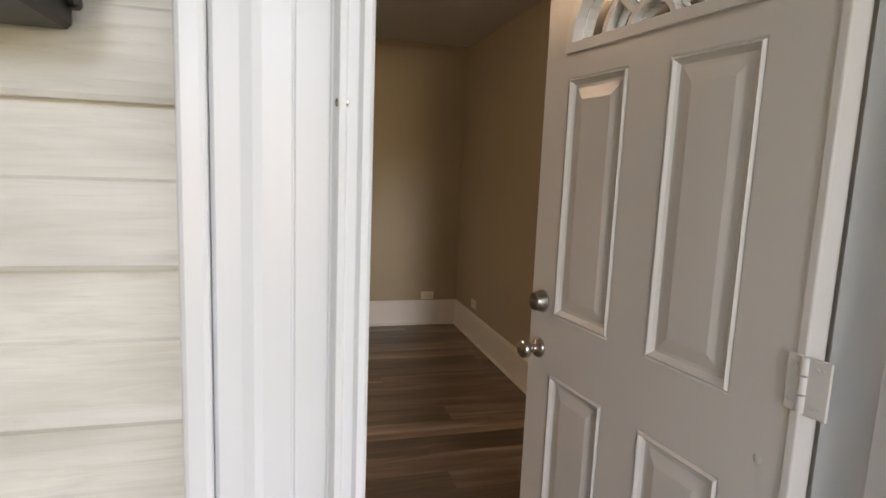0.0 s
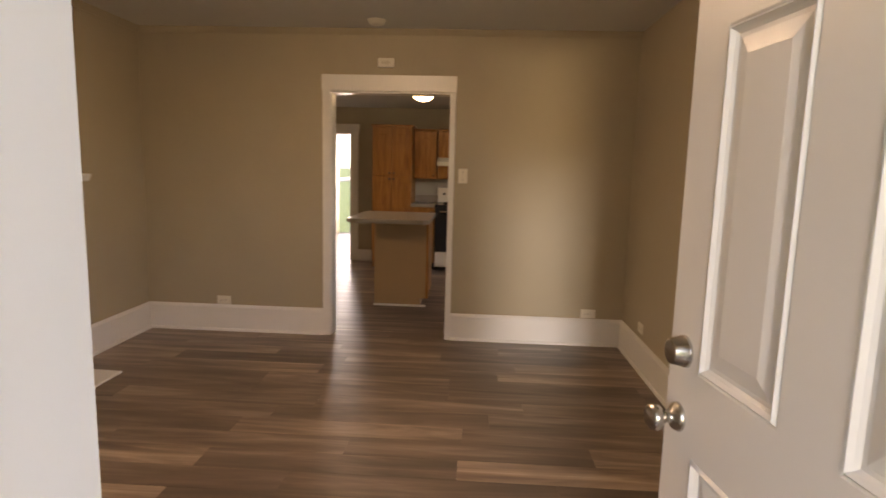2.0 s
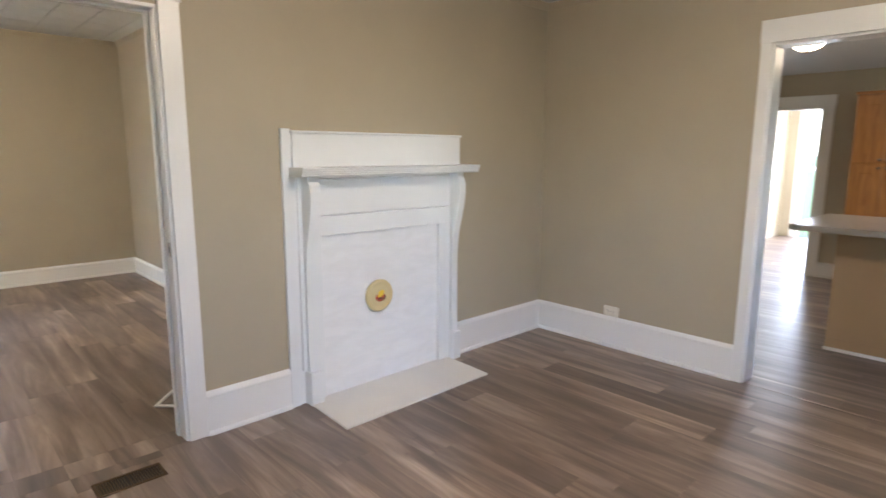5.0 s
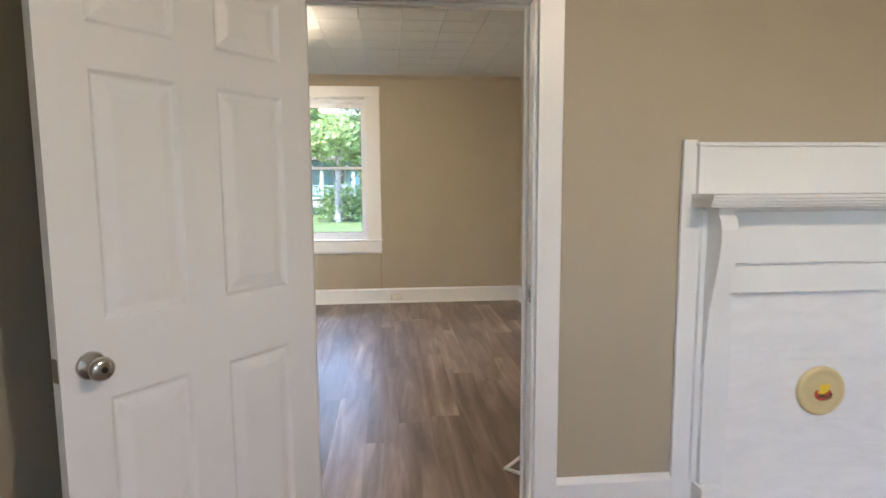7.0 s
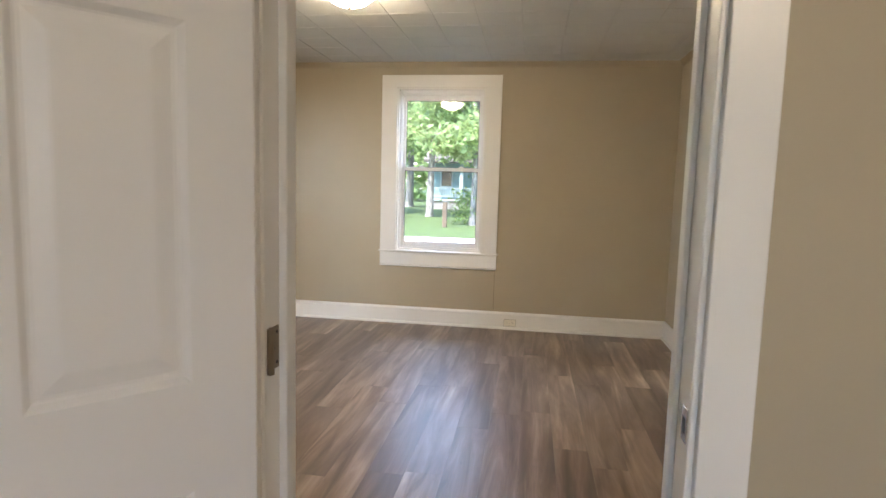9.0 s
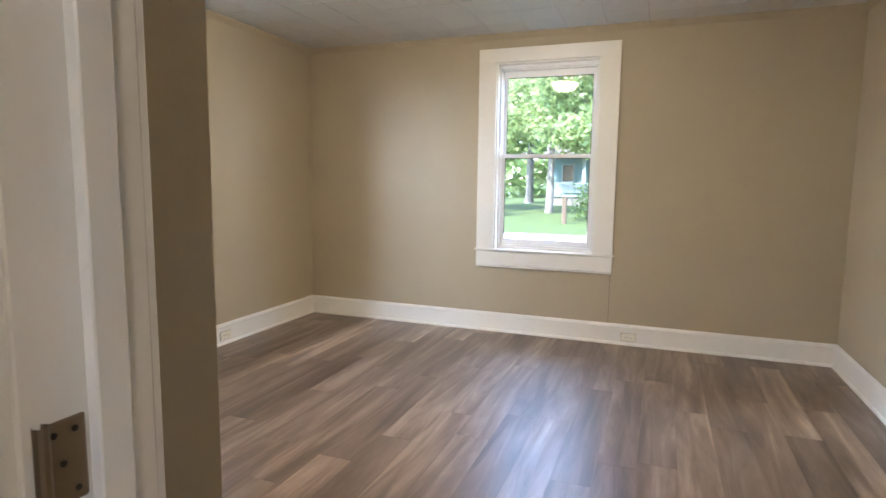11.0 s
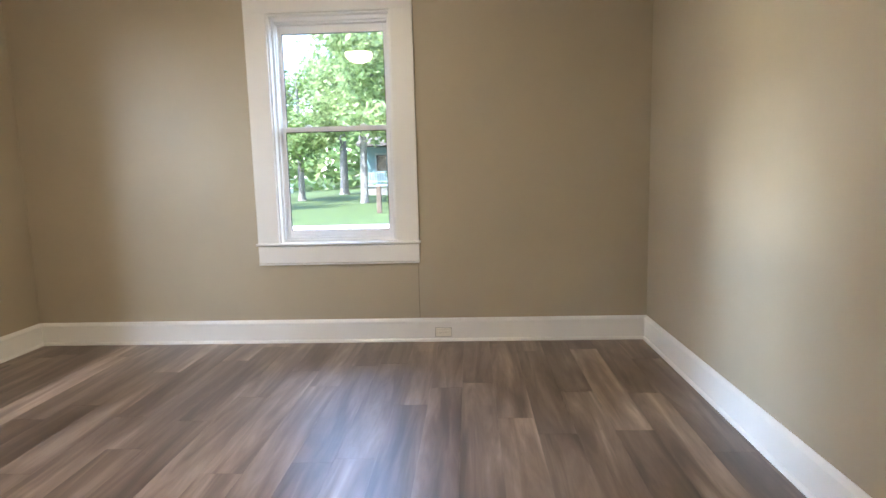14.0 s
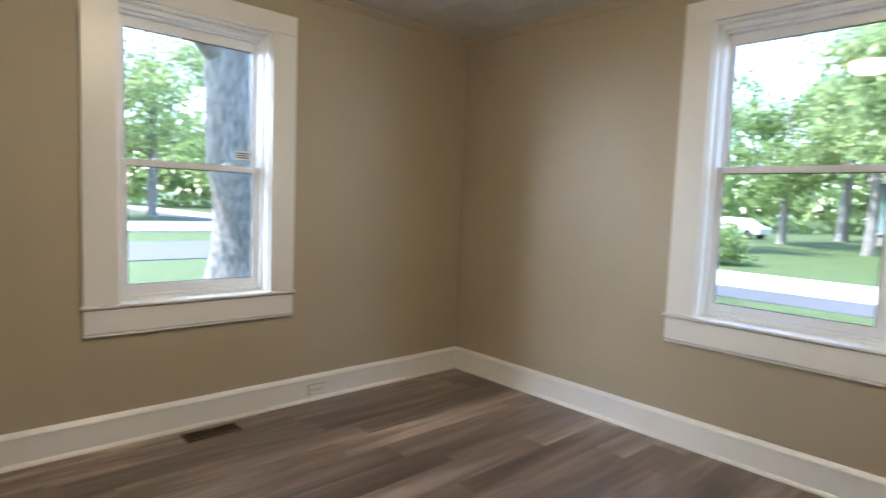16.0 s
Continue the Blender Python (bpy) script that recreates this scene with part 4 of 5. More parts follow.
def floor_register(x0, x1, y0, y1, along):
    """A floor vent with a rim and slats; along: the axis the vent runs along."""
    cx, cy = (x0 + x1) / 2, (y0 + y1) / 2
    L, Wd = (y1 - y0, x1 - x0) if along == "y" else (x1 - x0, y1 - y0)
    g = thing("floor_register", pose(cx, cy, 0, 0, 0, 90 if along == "y" else 0), "brown metal floor register with slats", "floor vent", "floor registers")
    r = 0.014
    bm = bmesh.new()
    for row in ((-L / 2, L / 2, -Wd / 2, -Wd / 2 + r), (-L / 2, L / 2, Wd / 2 - r, Wd / 2), (-L / 2, -L / 2 + r, -Wd / 2 + r, Wd / 2 - r), (L / 2 - r, L / 2, -Wd / 2 + r, Wd / 2 - r)):
        soft_box(bm, *row, 0.0, 0.006, 0.002, 1)
    part("rim", bm, REGISTER, g)
    # no hole below: a flat dark plate paints the shade inside the duct
    part("duct_shade", boxes((-L / 2 + r, L / 2 - r, -Wd / 2 + r, Wd / 2 - r, 0.0002, 0.001)), DARK_METAL, g, "dark plate painted as the shade in the duct")
    part("divider", soft_boxes([(-0.004, 0.004, -Wd / 2 + r, Wd / 2 - r, 0.001, 0.005)], 0.001), REGISTER, g)
    n = 22
    for k in range(n):
        x = -L / 2 + r + (L - 2 * r) * (k + 0.5) / n
        if abs(x) < 0.006:
            continue
        part("slat", boxes((x - 0.0016, x + 0.0016, -Wd / 2 + r, Wd / 2 - r, 0.001, 0.0045)), REGISTER, g)


floor_register(-2.085, -1.960, 1.722, 1.990, "y")
floor_register(-4.822, -4.530, -1.225, -1.105, "x")

def floor_frame():
    """A flat square of white trim lying askew beside the bedroom doorway."""
    g = thing("trim_frame", pose(-2.698, 2.150, 0.0005, 0, 0, 47), "white wooden trim frame lying askew on the bedroom floor", "frame")
    L, w, h = 0.26, 0.016, 0.012
    for row in ((0, L, 0, w, 0, h), (0, L, L - w, L, 0, h), (0, w, w, L - w, 0, h), (L - w, L, w, L - w, 0, h)):
        part("bar", soft_boxes([row], 0.002), TRIM, g)


floor_frame()

# ---- bedroom ceiling lamp ----
LAMP_GLOW = lamp_glow("lamp_glass_lit", (1.0, 0.80, 0.52), 18.0)
LIVING_GLOW = lamp_glow("living_lamp_lit", (1.0, 0.80, 0.56), 12.0)
KITCHEN_GLOW = lamp_glow("kitchen_lamp_lit", (1.0, 0.76, 0.48), 2.6)


def flush_lamp(x, y, z, r, glow, label):
    g = thing("ceiling_lamp", pose(x, y, z), label, "ceiling lamp", "ceiling lamps")
    bm = bmesh.new()
    lathe(bm, [(0, 0), (r * 1.06, 0), (r * 1.08, -0.010), (r * 1.02, -0.022), (r * 1.0, -0.030), (r * 0.94, -0.030), (r * 0.94, -0.004), (0, -0.004)], None, 40)
    part("rim", bm, BRONZE, g, "brushed bronze rim", True)
    bm = bmesh.new()
    lathe(bm, [(r * 0.95, -0.026), (r * 0.94, -0.045), (r * 0.86, -0.075), (r * 0.66, -0.102), (r * 0.38, -0.118), (0, -0.124)], None, 40)
    part("shade", bm, glow, g, "lit frosted glass bowl", True)
    bm = bmesh.new()
    lathe(bm, [(0, -0.142), (0.007, -0.140), (0.011, -0.133), (0.008, -0.126), (0.014, -0.122), (0, -0.120)], None, 16)
    part("finial", bm, BRONZE, g, smooth=True)


flush_lamp(-4.545, 0.74, HB, 0.155, LAMP_GLOW, "lit flush ceiling lamp with a frosted glass bowl")
flush_lamp(-0.24, 2.85, HL, 0.155, LIVING_GLOW, "lit flush ceiling lamp in the middle of the living room")
flush_lamp(-0.87, 6.25, HK, 0.125, KITCHEN_GLOW, "lit flush ceiling lamp near the kitchen doorway")
flush_lamp(-0.10, 6.75, HK, 0.125, KITCHEN_GLOW, "lit flush ceiling lamp over the kitchen")


# ---- kitchen ----
def oak_material():
    m = Mat("honey_oak", 0.34)
    p = m.co((9, 9, 0.9))
    g_ = m.noise(p, 3.0, 6, 0.6, 0.9)
    f = m.noise(m.co((60, 60, 2.0)), 3.0, 3)
    c = m.ramp(g_, [(0.3, (0.24, 0.088, 0.016)), (0.5, (0.40, 0.165, 0.034)), (0.72, (0.52, 0.24, 0.058))])
    m.color(m.mix(m.maths("MULTIPLY", f, 0.35), c, (0.22, 0.085, 0.024)))
    m.bump(f, 0.1, 0.001)
    return m.m


OAK = oak_material()
LAMINATE = paint("tan_laminate", (0.40, 0.265, 0.135), 0.45, 0.04, 0.06)
COUNTER = paint("speckled_counter", (0.30, 0.265, 0.22), 0.3, 0.14, 0.03, 120)
APPLIANCE_BLACK = paint("appliance_black", (0.02, 0.02, 0.022), 0.15, 0.05, 0.02)
APPLIANCE_WHITE = paint("appliance_almond", (0.74, 0.70, 0.60), 0.25, 0.02, 0.02)
CREAM_TILE = paint("splash_paint", (0.42, 0.40, 0.34), 0.4, 0.04, 0.1)


def cabinet_door(parent, x0, x1, z0, z1, y, arch, knob_at):
    """An overlay door facing -y with a raised panel, arched at the top where it is so."""
    bm = bmesh.new()
    soft_box(bm, x0, x1, y - 0.020, y - 0.001, z0, z1, 0.003, 1)
    d = part("door", bm, OAK, parent)
    st = 0.055
    w = x1 - x0
    def outline(inset):
        a, b, c, e = x0 + st + inset, x1 - st - inset, z0 + st + inset, z1 - st - inset
        if not arch:
            return [(a, c), (b, c), (b, e), (a, e)]
        pts = [(a, c), (b, c)]
        for k in range(11):
            s = k / 10
            pts.append((b + (a - b) * s, e - 0.045 + 0.045 * math.sin(math.pi * s)))
        return pts
    rings = []
    bm = bmesh.new()
    for inset, dep in ((0, 0.0201), (0.006, 0.013), (0.030, 0.0235), (0.034, 0.024)):
        rings.append([bm.verts.new((x, y - dep, z)) for x, z in outline(inset)])
    for a, b in zip(rings, rings[1:]):
        for k in range(len(a)):
            bm.faces.new((a[k], a[(k + 1) % len(a)], b[(k + 1) % len(a)], b[k]))
    bm.faces.new(rings[-1])
    part("raised_panel", bm, OAK, d)
    kx, kz = knob_at
    bm = bmesh.new()
    lathe(bm, [(0, 0), (0.008, 0), (0.007, 0.012), (0.015, 0.018), (0.014, 0.026), (0, 0.029)], Matrix.Translation((kx, y - 0.020, kz)) @ Matrix.Rotation(math.pi / 2, 4, "X"), 14)
    part("handle", bm, NICKEL, d, "round nickel knob", True)


PX0, PX1, PY = -0.915, -0.375, 8.15
g = thing("pantry_cabinet", pose(0, 0, 0), "tall honey oak pantry cabinet with four doors", "cabinet")
part("body", soft_boxes([(PX0, PX1, PY, KN, 0.09, 1.935), (PX0, PX1, PY + 0.06, KN, 0, 0.09)], 0.002), OAK, g)
part("crown", soft_boxes([(PX0 - 0.015, PX1 + 0.015, PY - 0.02, KN, 1.935, 1.965)], 0.006, 2), OAK, g)
_m = (PX0 + PX1) / 2
for a, b, kx in ((PX0 + 0.012, _m - 0.004, _m - 0.03), (_m + 0.004, PX1 - 0.012, _m + 0.03)):
    cabinet_door(g, a, b, 1.285, 1.915, PY, False, (kx, 1.315))
    cabinet_door(g, a, b, 0.12, 1.265, PY, False, (kx, 1.235))
for ux0, ux1 in ((-0.365, -0.045), (-0.035, 0.71)):
    low = 1.245 if ux0 < 0 else 1.55
    g = thing("wall_cabinet", pose(0, 0, 0), "honey oak wall cabinet with arched doors", "cabinet", "kitchen cabinets")
    part("body", soft_boxes([(ux0, ux1, 8.38, KN, low, 1.905)], 0.002), OAK, g)
    part("crown", soft_boxes([(ux0, ux1, 8.36, KN, 1.905, 1.93)], 0.005, 2), OAK, g)
    if ux0 < 0:
        cabinet_door(g, ux0 + 0.01, ux1 - 0.01, low + 0.015, 1.89, 8.38, True, (ux1 - 0.045, low + 0.05))
    else:
        mm = (ux0 + ux1) / 2
        cabinet_door(g, ux0 + 0.01, mm - 0.004, low + 0.015, 1.89, 8.38, True, (mm - 0.03, low + 0.04))
        cabinet_door(g, mm + 0.004, ux1 - 0.01, low + 0.015, 1.89, 8.38, True, (mm + 0.03, low + 0.04))
g = thing("base_cabinet", pose(0, 0, 0), "honey oak base cabinet beside the range", "cabinet", "kitchen cabinets")
part("body", soft_boxes([(PX1 + 0.005, -0.045, 8.12, KN, 0.09, 0.865)], 0.002), OAK, g)
cabinet_door(g, PX1 + 0.015, -0.055, 0.11, 0.85, 8.12, False, (-0.09, 0.80))
part("toe_kick", boxes((PX1 + 0.005, -0.045, 8.18, KN, 0, 0.09)), DARK_METAL, g)
single("countertop", soft_boxes([(PX1 + 0.002, -0.042, 8.09, KN, 0.865, 0.905), (PX1 + 0.002, -0.042, KN - 0.025, KN, 0.905, 1.0)], 0.006, 2), COUNTER, "speckled laminate countertop against the wall", "countertop")
single("backsplash", boxes((PX1 + 0.002, 0.9, KN - 0.006, KN - 0.0008, 1.0, 1.245)), CREAM_TILE, "cream painted backsplash panel on the kitchen wall", "backsplash", "structure")

g = thing("kitchen_range", pose(0.336, 8.08, 0), "black and almond electric kitchen range", "stove")
part("body", soft_boxes([(-0.37, 0.37, 0.02, 0.61, 0.03, 0.885)], 0.004), APPLIANCE_BLACK, g)
part("cooktop", soft_boxes([(-0.375, 0.375, -0.005, 0.61, 0.885, 0.905)], 0.005, 2), APPLIANCE_BLACK, g)
for bx, by, br in ((-0.19, 0.16, 0.075), (0.19, 0.16, 0.095), (-0.19, 0.42, 0.095), (0.19, 0.42, 0.075)):
    bm = bmesh.new()
    for q in range(4):
        rr = br * (q + 1) / 4
        lathe(bm, [(rr - 0.006, 0.906), (rr - 0.004, 0.914), (rr, 0.914), (rr + 0.001, 0.906)], Matrix.Translation((bx, by, 0)), 20)
    part("burner", bm, DARK_METAL, g)
part("backguard", soft_boxes([(-0.375, 0.375, 0.54, 0.61, 0.905, 1.12)], 0.006, 2), APPLIANCE_WHITE, g, "almond control panel")
for q in range(5):
    bm = bmesh.new()
    lathe(bm, [(0, 0), (0.019, 0), (0.017, 0.018), (0, 0.020)], Matrix.Translation((-0.28 + 0.14 * q, 0.54, 1.03)) @ Matrix.Rotation(math.pi / 2, 4, "X"), 16)
    part("knob", bm, APPLIANCE_BLACK, g)
od = part("oven_door", soft_boxes([(-0.365, 0.365, -0.012, 0.02, 0.27, 0.87)], 0.006, 2), APPLIANCE_BLACK, g)
bm = soft_boxes([(-0.30, 0.30, -0.055, -0.035, 0.80, 0.825), (-0.29, -0.265, -0.04, -0.01, 0.803, 0.822), (0.265, 0.29, -0.04, -0.01, 0.803, 0.822)], 0.004, 2)
part("handle", bm, NICKEL, od, "metal oven handle")
part("drawer", soft_boxes([(-0.365, 0.365, -0.010, 0.02, 0.05, 0.255)], 0.006, 2), APPLIANCE_WHITE, g, "almond storage drawer")
g = thing("range_hood", pose(0.336, 8.25, 1.43), "almond range hood under the wall cabinet", "range hood")
bm = bmesh.new()
extrude_outline(bm, [(0.0, 0.0), (0.448, 0.0), (0.448, 0.118), (0.12, 0.118), (0.0, 0.055)], "x", -0.375, 0.375)
part("body", bm, APPLIANCE_WHITE, g)
part("filter", boxes((-0.3, 0.3, 0.08, 0.40, -0.004, 0.0)), DARK_METAL, g)

g = thing("kitchen_island", pose(0, 0, 0), "tan panelled kitchen island with a speckled overhanging top", "kitchen island")
part("body", soft_boxes([(-0.485, 0.035, 5.958, 6.52, 0.085, 0.868)], 0.003), LAMINATE, g)
part("plinth", soft_boxes([(-0.485, -0.02, 5.962, 6.52, 0.0, 0.085)], 0.002), LAMINATE, g)
part("corner_post", soft_boxes([(0.035, 0.062, 5.958, 5.985, 0.085, 0.868)], 0.002), OAK, g, "oak corner strip")
part("base_strip", soft_boxes([(-0.490, 0.040, 5.945, 5.958, 0.0, 0.022)], 0.002), TRIM, g, "white base strip")
part("side_door", soft_boxes([(0.036, 0.054, 5.99, 6.50, 0.11, 0.85)], 0.003), OAK, g)
bm = bmesh.new()
extrude_outline(bm, [(-0.70, 5.64), (-0.66, 5.60), (0.03, 5.60), (0.085, 5.65), (0.085, 6.60), (-0.70, 6.60)], "z", 0.868, 0.908)
bmesh.ops.bevel(bm, geom=list(bm.edges), offset=0.006, segments=2, affect="EDGES")
single("island_top", bm, COUNTER, "speckled laminate top resting on the kitchen island", "countertop")

# back room beyond the kitchen
g = thing("door_3", pose(-2.03, KN + 0.15, 0.01, 0, 0, 97), "white back door standing open with dark knob", "door", kind="structure")
bm = bmesh.new()
us, vs = [0, 0.10, 0.30, 0.40, 0.60, 0.70], [0, 0.2, 0.82, 1.0, 1.50, 1.60, 1.74, 1.84]
panel_face(bm, us, vs, {(i, j) for i in (1, 3) for j in (1, 3, 5)}, lambda u, v, d: (u, -0.035 - d, v))
panel_face(bm, us, vs, {(i, j) for i in (1, 3) for j in (1, 3, 5)}, lambda u, v, d: (u, d, v))
slab_edges(bm, 0.70, 1.84, -0.035, 0)
part("leaf", bm, DOOR_PAINT, g)
knob(g, 0.64, 0.92, -1, -0.035, DARK_METAL)
g = thing("door_frame", pose(-2.35, BACK, 0), "white frame of the outside back doorway", "door frame", kind="structure")
for row in ((-0.10, 0.0, -0.02, 0, 0, 2.05), (0.73, 0.83, -0.02, 0, 0, 2.05), (-0.11, 0.84, -0.021, 0, 2.05, 2.17)):
    part("casing", soft_boxes([row], 0.003), TRIM, g)


# ---- outside ----
def ground_material():
    m = Mat("lawn", 0.9)
    p = m.co()
    a, b, c = m.noise(p, 0.22, 4), m.noise(p, 2.0, 4), m.noise(p, 30, 3)
    col = m.ramp(b, [(0.3, (0.027, 0.051, 0.011)), (0.6, (0.051, 0.090, 0.018)), (0.8, (0.078, 0.114, 0.030))])
    m.color(m.mix(m.maths("MULTIPLY", a, 0.5), col, (0.072, 0.090, 0.030)))
    m.bump(c, 0.6, 0.03)
    return m.m


LAWN = ground_material()
GZ = -0.45
single("ground", boxes((-600, 600, -600, 600, GZ - 0.2, GZ)), LAWN, "green lawn that reaches the horizon", "ground", "structure")


def asphalt():
    m = Mat("asphalt", 0.8)
    p = m.co()
    n, f = m.noise(p, 0.7, 4), m.noise(p, 60, 3)
    m.color(m.mix(m.maths("MULTIPLY", f, 0.5), m.ramp(n, [(0.3, (0.045, 0.048, 0.054)), (0.7, (0.070, 0.072, 0.077))]), (0.11, 0.11, 0.115)))
    m.bump(f, 0.4, 0.01)
    return m.m


ASPHALT = asphalt()
# pale colour that paints the sunlit parts of the road
LIT_ROAD = paint("concrete", (0.46, 0.44, 0.40), 0.8, 0.08, 0.4, 25)
# one street in two colours: dark shaded near half, pale sunlit far half
single("road", boxes((-17.6, -15.8, -300, 300, GZ, GZ + 0.02)), ASPHALT, "asphalt near half of the street, coloured as in shade", "road", "structure")
single("pavement", boxes((-21.2, -17.6, -300, 300, GZ, GZ + 0.03)), LIT_ROAD, "pale far half of the street, coloured as in sunlight", "pavement", "structure")
single("road", boxes((-15.8, 80, -19.0, -13.5, GZ, GZ + 0.02)), ASPHALT, "grey asphalt drive before the house", "road", "structure")
single("pavement", boxes((-16.5, 80, -32.0, -24.0, GZ, GZ + 0.08)), LIT_ROAD, "pale strip beyond the drive, coloured as a sunlit road", "pavement", "structure")


def bark_material():
    m = Mat("bark", 0.9)
    p = m.co((9, 9, 2.2))
    n = m.noise(p, 2.2, 6, 0.65, 0.6)
    m.color(m.ramp(n, [(0.32, (0.075, 0.070, 0.062)), (0.5, (0.19, 0.18, 0.165)), (0.68, (0.34, 0.325, 0.30))]))
    m.bump(n, 0.9, 0.03)
    return m.m


def leaf_material(name, lo, hi):
    m = Mat(name, 0.55)
    r = m.t.nodes.new("ShaderNodeNewGeometry").outputs["Random Per Island"]
    m.color(m.ramp(r, [(0.0, lo), (0.6, hi), (1.0, tuple(c * 1.5 for c in hi))]))
    tr = m.node("ShaderNodeBsdfTranslucent")
    m.put(tr.inputs["Color"], m.ramp(r, [(0.0, tuple(c * 1.6 for c in lo)), (1.0, tuple(c * 2.4 for c in hi))]))
    mx = m.node("ShaderNodeMixShader", Fac=0.45)
    out = m.t.nodes["Material Output"]
    m.t.links.new(m.b.outputs[0], mx.inputs[1])
    m.t.links.new(tr.outputs[0], mx.inputs[2])
    m.t.links.new(mx.outputs[0], out.inputs["Surface"])
    return m.m


BARK = bark_material()
LEAF = leaf_material("leaf_green", (0.085, 0.130, 0.045), (0.17, 0.235, 0.085))
LEAF_PALE = leaf_material("leaf_pale", (0.115, 0.160, 0.065), (0.22, 0.28, 0.120))


def tube(bm, pts, seg=9):
    """A tapered limb through (place, radius)."""
    rings = []
    for i, (p, r) in enumerate(pts):
        p = Vector(p)
        d = (Vector(pts[min(i + 1, len(pts) - 1)][0]) - Vector(pts[max(i - 1, 0)][0])).normalized()
        q = d.to_track_quat("Z", "Y").to_matrix()
        rings.append([bm.verts.new(p + q @ Vector((r * math.cos(k * math.tau / seg), r * math.sin(k * math.tau / seg), 0))) for k in range(seg)])
    for a, b in zip(rings, rings[1:]):
        for k in range(seg):
            bm.faces.new((a[k], a[(k + 1) % seg], b[(k + 1) % seg], b[k]))


def leaf_mass(name, centres, n, spread, size, material, rng):
    """Many small folded leaves scattered round centres."""
    vs, fs = [], []
    for _ in range(n):
        c = Vector(rng.choice(centres))
        p = c + Vector((rng.gauss(0, spread), rng.gauss(0, spread), rng.gauss(0, spread * 0.7)))
        u = Vector((rng.uniform(-1, 1), rng.uniform(-1, 1), rng.uniform(-0.7, 0.7))).normalized()
        w = u.cross(Vector((rng.uniform(-1, 1), rng.uniform(-1, 1), rng.uniform(-1, 1)))).normalized()
        s = size * rng.uniform(0.6, 1.3)
        k = len(vs)
        vs += [p - u * s, p + w * s * 0.5 - u * s * 0.1, p + u * s, p - w * s * 0.5 - u * s * 0.1]
        fs += [(k, k + 1, k + 2), (k, k + 2, k + 3)]
    me = bpy.data.meshes.new(name)
    me.from_pydata(vs, [], fs)
    me.materials.append(material)
    return me


def tree(x, y, h, r, seed, label, leaves=2600, size=0.22, material=None, trunk_pts=None, limbs=9, low=0.35):
    rng = random.Random(seed)
    g = thing("tree", pose(x, y, GZ), label, "tree", "street trees")
    bm = bmesh.new()
    lean = rng.uniform(-0.3, 0.3)
    tube(bm, trunk_pts or [((0, 0, -0.05), r * 1.5), ((0, 0, 0.35), r * 1.08), ((lean * 0.3, 0.05, h * 0.3), r * 0.9), ((lean * 0.7, 0.1, h * 0.6), r * 0.55), ((lean, 0.1, h * 0.92), r * 0.12)], 12)
    centres = []
    for k in range(limbs):
        z0 = h * rng.uniform(low, 0.75)
        a = rng.uniform(0, math.tau)
        L = h * rng.uniform(0.22, 0.42)
        s = Vector((lean * 0.5, 0.05, z0))
        e = s + Vector((math.cos(a) * L, math.sin(a) * L, L * rng.uniform(0.1, 0.7)))
        mid = (s + e) / 2 + Vector((0, 0, L * 0.12))
        tube(bm, [(s, r * 0.36), (mid, r * 0.22), (e, r * 0.05)], 6)
        for q in range(5):
            f = 0.35 + 0.16 * q
            centres.append(s.lerp(e, f) + Vector((rng.gauss(0, h * 0.05), rng.gauss(0, h * 0.05), rng.gauss(0, h * 0.05))))
    centres += [Vector((lean + rng.gauss(0, h * 0.12), rng.gauss(0, h * 0.12), h * rng.uniform(0.7, 1.0))) for _ in range(8)]
    part("trunk", bm, BARK, g, smooth=True)
    ob = new("crown", leaf_mass("crown", centres, leaves, h * 0.055, size, material or LEAF, rng))
    ob.parent = g
    tagged(ob, "green leafy crown")
    return g


# the old tree before the bedroom, with a low limb to the east
g = tree(-7.15, -7.0, 11.0, 0.40, 11, "large old grey-barked tree close to the house", 9000, 0.10, None,
         [((0, 0, -0.05), 0.56), ((0, 0, 0.4), 0.44), ((0, 0, 2.2), 0.40), ((0.02, 0, 3.9), 0.42), ((0.1, 0, 5.5), 0.30), ((0.2, 0, 9), 0.10)], 8, 0.5)
bm = bmesh.new()
tube(bm, [((0.1, 0.05, 3.75), 0.24), ((0.7, 0.2, 4.15), 0.17), ((1.8, 0.3, 4.35), 0.13), ((3.4, 0.4, 4.9), 0.06)], 9)
part("low_limb", bm, BARK, g, smooth=True)
for k, (x, y, h, r, lf, n) in enumerate(((-33, 3.5, 9, 0.22, LEAF, 3600), (-36, -4.3, 11, 0.22, LEAF_PALE, 5200), (-41, -9.5, 10, 0.22, LEAF, 4600), (-29, -0.9, 8.5, 0.16, LEAF_PALE, 4200), (-31, -11, 8, 0.2, LEAF, 3200), (-44, 9, 12, 0.3, LEAF_PALE, 3800), (-40, 1.5, 12, 0.25, LEAF, 4600), (-52, -9, 14, 0.34, LEAF_PALE, 4200), (-34, 12, 10, 0.25, LEAF, 3400), (-58, -22, 15, 0.35, LEAF, 3800))):
    tree(x, y, h, r, 20 + k, "broad green street tree across the road", int(n * 1.7), 0.17, lf, low=0.30)
for k, (x, y, h, r, lf) in enumerate(((-9, -36, 12, 0.3, LEAF), (-15, -40, 13, 0.3, LEAF_PALE), (-3, -44, 14, 0.3, LEAF), (4, -38, 12, 0.3, LEAF_PALE), (-22, -46, 14, 0.32, LEAF), (12, -44, 14, 0.3, LEAF))):
    tree(x, y, h, r, 50 + k, "tall green tree beyond the drive", 6500, 0.18, lf, low=0.22)
rng = random.Random(8)
